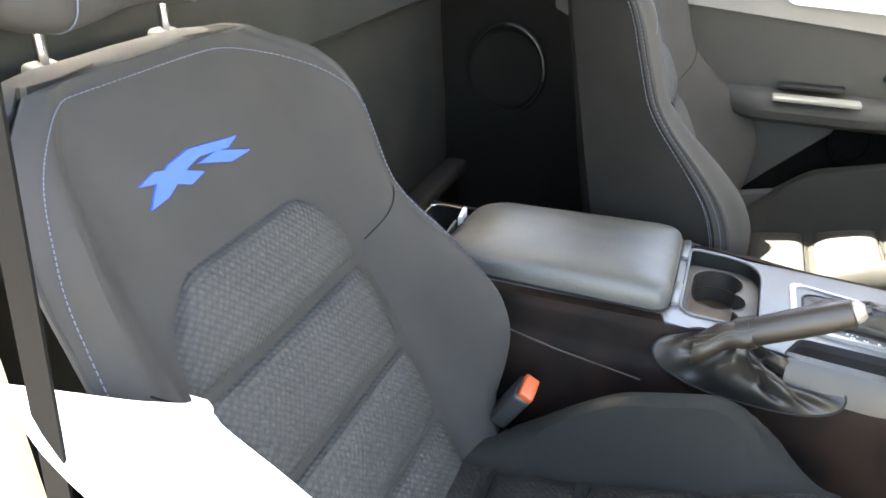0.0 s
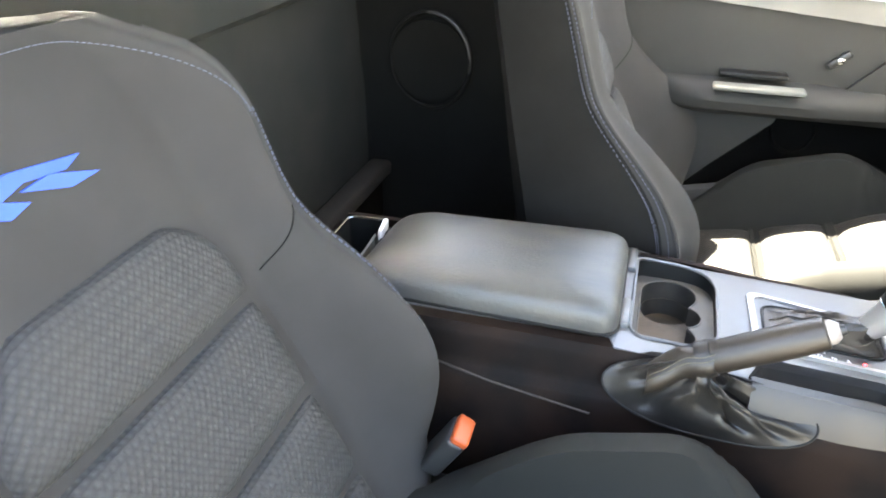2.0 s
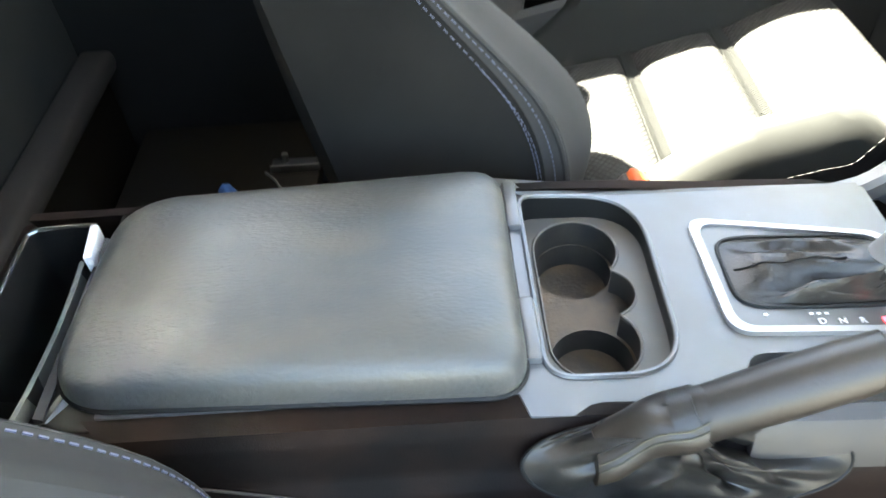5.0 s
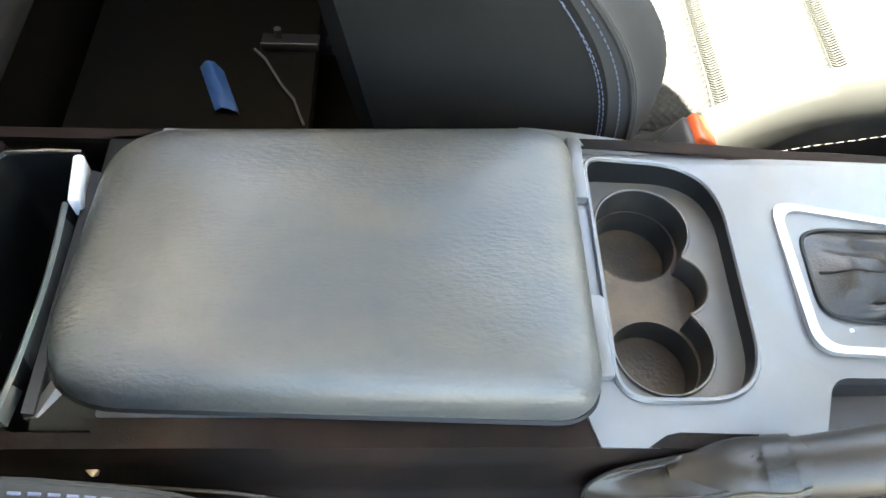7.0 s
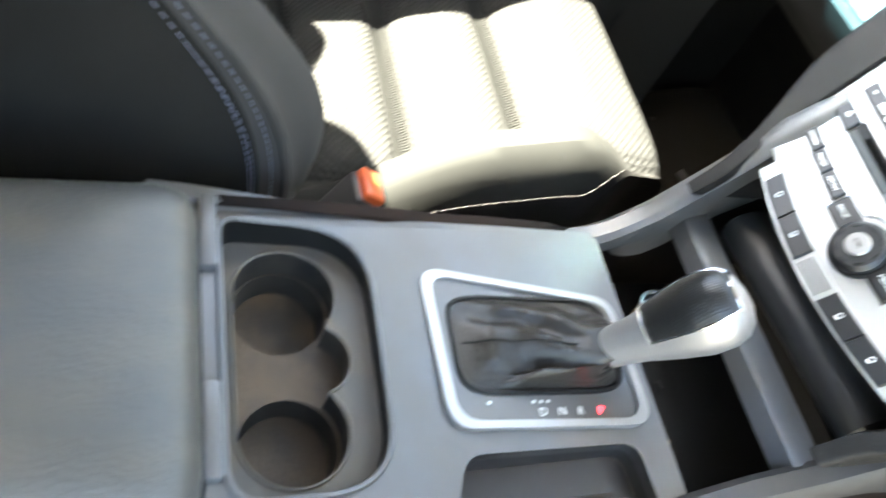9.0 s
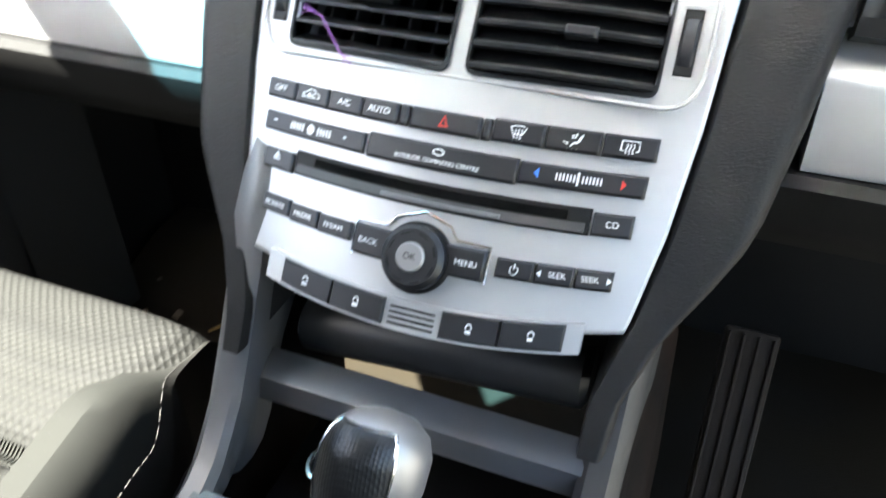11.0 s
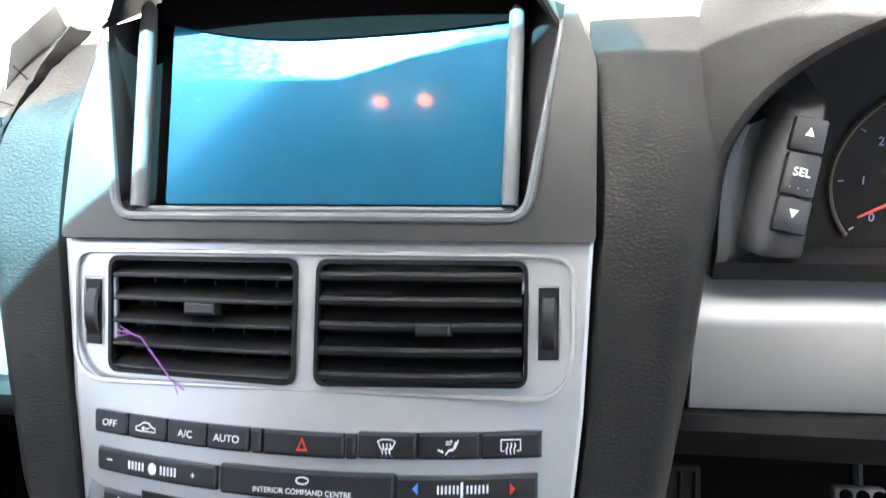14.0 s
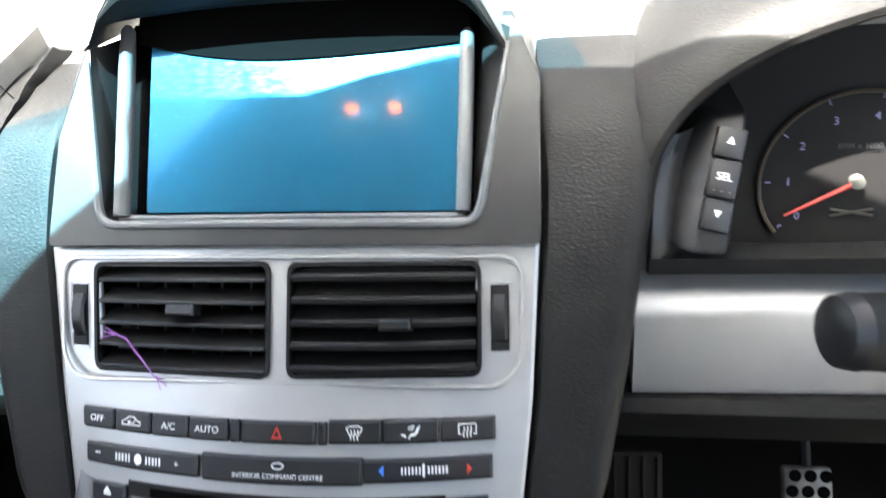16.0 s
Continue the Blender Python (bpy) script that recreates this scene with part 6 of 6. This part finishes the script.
    part("needle_hub", tube([gface(g.x, g.z, 0.003), gface(g.x, g.z, 0.008)], 0.0040, 16), PALE_GREY, ring, "pale needle hub")
    # inner bezel and switch pod beside the gauges
    rim = [arch(a, -0.001) for a in lin(0.0005, 0.30, 14)]
    bez = [[(x + dx, 0.566 + 0.60 * max(0.0, z - 0.79) + dy, z) for dx, dy in ((0.0, 0.004), (0.0015, 0.0), (0.006, 0.0005), (0.012, 0.006), (0.022, 0.018))] for x, z in [(rim[0][0], 0.776)] + rim]
    part("bezel", loft(bez, False, False), DASH_HARD, binn, "grey inner bezel of the instrument hood")
    rings = []
    for z, k in [(0.7850, 0.55), (0.7865, 0.85), (0.7900, 1.0)] + [(z, 1.0) for z in lin(0.797, 0.840, 5)] + [(0.8445, 0.9), (0.8465, 0.7)]:
        x0 = 0.2068 + 0.27 * (z - 0.790)
        x1 = 0.2395 + 0.17 * (z - 0.797)
        y0 = 0.562 + 0.66 * (z - 0.79)
        rings.append([(x0 + (x1 - x0) * u, y0 + dy + 0.014 * (1 - k), z) for u, dy in ((-0.02, 0.05), (0.0, 0.020), (0.06, 0.012), (0.20, 0.006), (0.40, 0.001), (0.55, -0.001), (0.94, -0.001), (1.0, 0.003), (1.0, 0.05))])
    pod = part("switch_pod", loft(rings), BUTTON, binn, "rounded dark pod carrying three keys")
    for z, hz, lab in ((0.8036, 0.0165, "v"), (0.8194, 0.0200, "SEL"), (0.8350, 0.0160, "^")):
        x = 0.2312 + 0.235 * (z - 0.8036)
        m = Matrix.Translation((x, 0.5620 + 0.66 * (z - 0.79), z)) @ Euler((radians(-33), radians(12), radians(-4))).to_matrix().to_4x4()
        k = part("key", box(0, 0, 0, 0.0152, 0.008, hz, 0.0012, 2, m), BUTTON, pod)
        mm = m @ Matrix.Translation((0, -0.0042, 0.001)) @ Euler((radians(90), 0, 0)).to_matrix().to_4x4()
        if lab == "SEL":
            o = text("SEL", 0.0056, WHITE_INK, k, 0.0001)
            o.matrix_world = mm
            for q in range(3):
                part("raised_dot", box(0, 0, 0, 0.0008, 0.0008, 0.0008, 0.0002, 1, m @ Matrix.Translation((-0.004 + 0.004 * q, -0.0041, -0.0065))), PALE_GREY, k)
        else:
            sgn = 1 if lab == "^" else -1
            part("arrow", plate([(-0.002, -0.0016 * sgn), (0.002, -0.0016 * sgn), (0, 0.0022 * sgn)], [], lambda p, q: mm @ Vector((p, q, 0)), (0, 0.0002, 0)), WHITE_INK, k)
    # column stalk
    stalk = thing("column_stalk", "black rounded control stalk beside the steering column", "control stalk")
    part("lever", tube([(0.40, 0.515, 0.775), (0.30, 0.492, 0.791), (0.272, 0.486, 0.796)], [0.014, 0.0175, 0.0165], 18), BLACK, stalk)
    part("end_cap", tube([(0.273, 0.486, 0.796), (0.266, 0.4845, 0.797), (0.264, 0.484, 0.797)], [0.0172, 0.0155, 0.010], 18), BUTTON, stalk)
    col = thing("steering_column", "dark steering column shroud under the instruments", "steering column")
    part("shroud", loft([[(0.43 + 0.055 * math.cos(a), 0.50 + t * 0.16, 0.725 + 0.04 * math.sin(a) - 0.03 * t) for a in lin(0, 2 * math.pi, 25)[:-1]] for t in (0, 0.5, 1.0)]), BLACK, col)


dashboard()


# ---- footwells and loose things ----
def pedals():
    p = thing("pedal", "alloy foot pedal with a grid of rubber-filled holes", "pedal")
    m = Matrix.Translation((0.376, 0.718, 0.408)) @ Euler((radians(50), 0, 0)).to_matrix().to_4x4() @ Matrix.Diagonal((0.72, 0.72, 0.72, 1))
    part("plate", box(0, 0, 0, 0.062, 0.085, 0.012, 0.010, 3, m), PEDAL, p)
    for i in range(3):
        for j in range(4):
            part("stud", tube([m @ Vector((-0.019 + 0.019 * i + 0.004 * (j % 2), -0.030 + 0.020 * j, 0.004)), m @ Vector((-0.019 + 0.019 * i + 0.004 * (j % 2), -0.030 + 0.020 * j, 0.0068))], 0.0058, 12), VOID, p)
    part("arm", tube([m @ Vector((0, 0, -0.005)), (0.376, 0.82, 0.53), (0.385, 1.01, 0.58)], 0.006, 8), BLACK, p)
    h = thing("heel_panel", "ribbed brown-dusted footwell side panel", "panel")
    mm = Matrix.Translation((0.226, 0.74, 0.300)) @ Euler((radians(60), radians(0), radians(0))).to_matrix().to_4x4()
    part("board", box(0, 0, 0, 0.055, 0.20, 0.01, 0.004, 2, mm), PEDAL_BROWN, h)
    for i in range(4):
        part("rib", box(0, 0, 0, 0.003, 0.19, 0.006, 0.0015, 2, mm @ Matrix.Translation((-0.022 + 0.0147 * i, 0, 0.006))), PEDAL_BROWN, h)


pedals()


def loose():
    # slack white cloth of the burst side airbag over the outer bolster of the driver seat
    def cloth(u, v):
        z = 0.31 + (0.358 + 0.085 * u - 0.022 * max(0.0, 1 - u / 0.10)) * v
        xl = 0.610 - 0.37 * (0.675 - 0.31) * (1 - v)
        # White cloth runs on past the bolster in place of the sunlit pillar.
        x = xl + (0.735 - xl) * u
        w = interp(z, WID)
        y = back_front(min(x - 0.44, 0.88 * w), z) + 0.014 + 0.020 * math.sin(math.pi * min(1, 0.15 + u)) + 0.003 * noise.noise((u * 5, v * 5, 2)) - 0.14 * max(0, u - 0.55) ** 1.5
        return Vector((x, y, z))
    a = thing("side_airbag", "slack white airbag cloth hanging over the outer seat bolster", "airbag")
    bag = part("cloth", sheet(cloth, lin(0.0, 1.0, 24), lin(0, 1, 24), (0, -0.012, 0)), AIRBAG, a)
    part("hem", tube([cloth(u, 0.985) + Vector((0, 0.0015, 0)) for u in lin(0.02, 0.98, 24)], 0.0022, 6), AIRBAG, a, "rolled hem along the upper edge")
    part("side_hem", tube([cloth(0.015, v) + Vector((0, 0.0015, 0)) for v in lin(0.02, 0.98, 24)], 0.0022, 6), AIRBAG, a, "rolled hem down the edge")
    # belt webbing on the pillar
    b = thing("seatbelt", "dark seatbelt webbing running down the door pillar", "seatbelt")
    part("webbing", sheet(lambda u, v: Vector((0.735 - 0.010 * v, -0.40 + 0.055 * v + 0.024 * u, 0.50 + 0.48 * v)), [0, 0.5, 1], lin(0, 1, 12), (0.0025, 0, 0)), BELT, b)
    part("belt_anchor", box(0.735, -0.388, 0.49, 0.014, 0.05, 0.05, 0.006), BLACK, b)
    part("upper_webbing", sheet(lambda u, v: Vector((0.725 - 0.16 * v, -0.345 - 0.12 * v + 0.024 * u, 0.98 + 0.17 * v)), [0, 0.5, 1], lin(0, 1, 6), (0.0025, 0, 0)), BELT, b)
    rnd = random.Random(9)
    for i in range(40):
        x, y = rnd.uniform(-0.62, -0.2), rnd.uniform(0.52, 0.85)
        m = Matrix.Translation((x, y, 0.125 + 0.10 * smooth((y - 0.62) / 0.35))) @ Euler((rnd.uniform(-.5, .5), rnd.uniform(-.5, .5), rnd.uniform(0, 3))).to_matrix().to_4x4()
        s = rnd.uniform(0.006, 0.022)
        tagged(part("litter", box(0, 0, 0, s, s * rnd.uniform(0.3, 0.9), 0.004, 0.001, 1, m), rnd.choice([CUP_DIRT, GOLD_DIRT, BLACK, SILL_TAN])), "small scrap of litter on the footwell carpet", "litter", "litter on the floor")


loose()


def behind_seat():
    def scrap(u, v):
        return (-0.468 + 0.075 * v + 0.006 * u, -0.382 + 0.032 * u + 0.030 * v, 0.2535 + 0.016 * math.sin(math.pi * u) * (1 - 0.5 * v) + 0.004 * noise.noise((u * 5, v * 5, 2)))
    tagged(part("plastic_scrap", sheet(scrap, lin(0, 1, 10), lin(0, 1, 12), (0, 0, -0.0012)), SCRAP_BLUE), "torn curled blue plastic scrap on the floor panel", "plastic scrap")
    b = thing("metal_bracket", "bent dull metal bracket lying on the floor panel", "bracket")
    part("flange", box(-0.522, -0.268, 0.2520, 0.030, 0.078, 0.003, 0.001), DASH_HARD, b)
    part("bright_edge", box(-0.507, -0.268, 0.257, 0.0025, 0.076, 0.013, 0.0008), BARE_METAL, b, "bare metal edge")
    part("stud", tube([(-0.530, -0.285, 0.252), (-0.530, -0.285, 0.268)], 0.005, 10), BARE_METAL, b)
    pts = [(-0.506, -0.315, 0.2525), (-0.486, -0.298, 0.254), (-0.465, -0.286, 0.2525), (-0.440, -0.272, 0.2525), (-0.414, -0.254, 0.254), (-0.392, -0.246, 0.2525), (-0.372, -0.238, 0.2525)]
    tagged(part("thin_cable", tube(pts, 0.0018, 6), PALE_GREY), "thin pale cable trailing over the floor panel", "cable")


behind_seat()
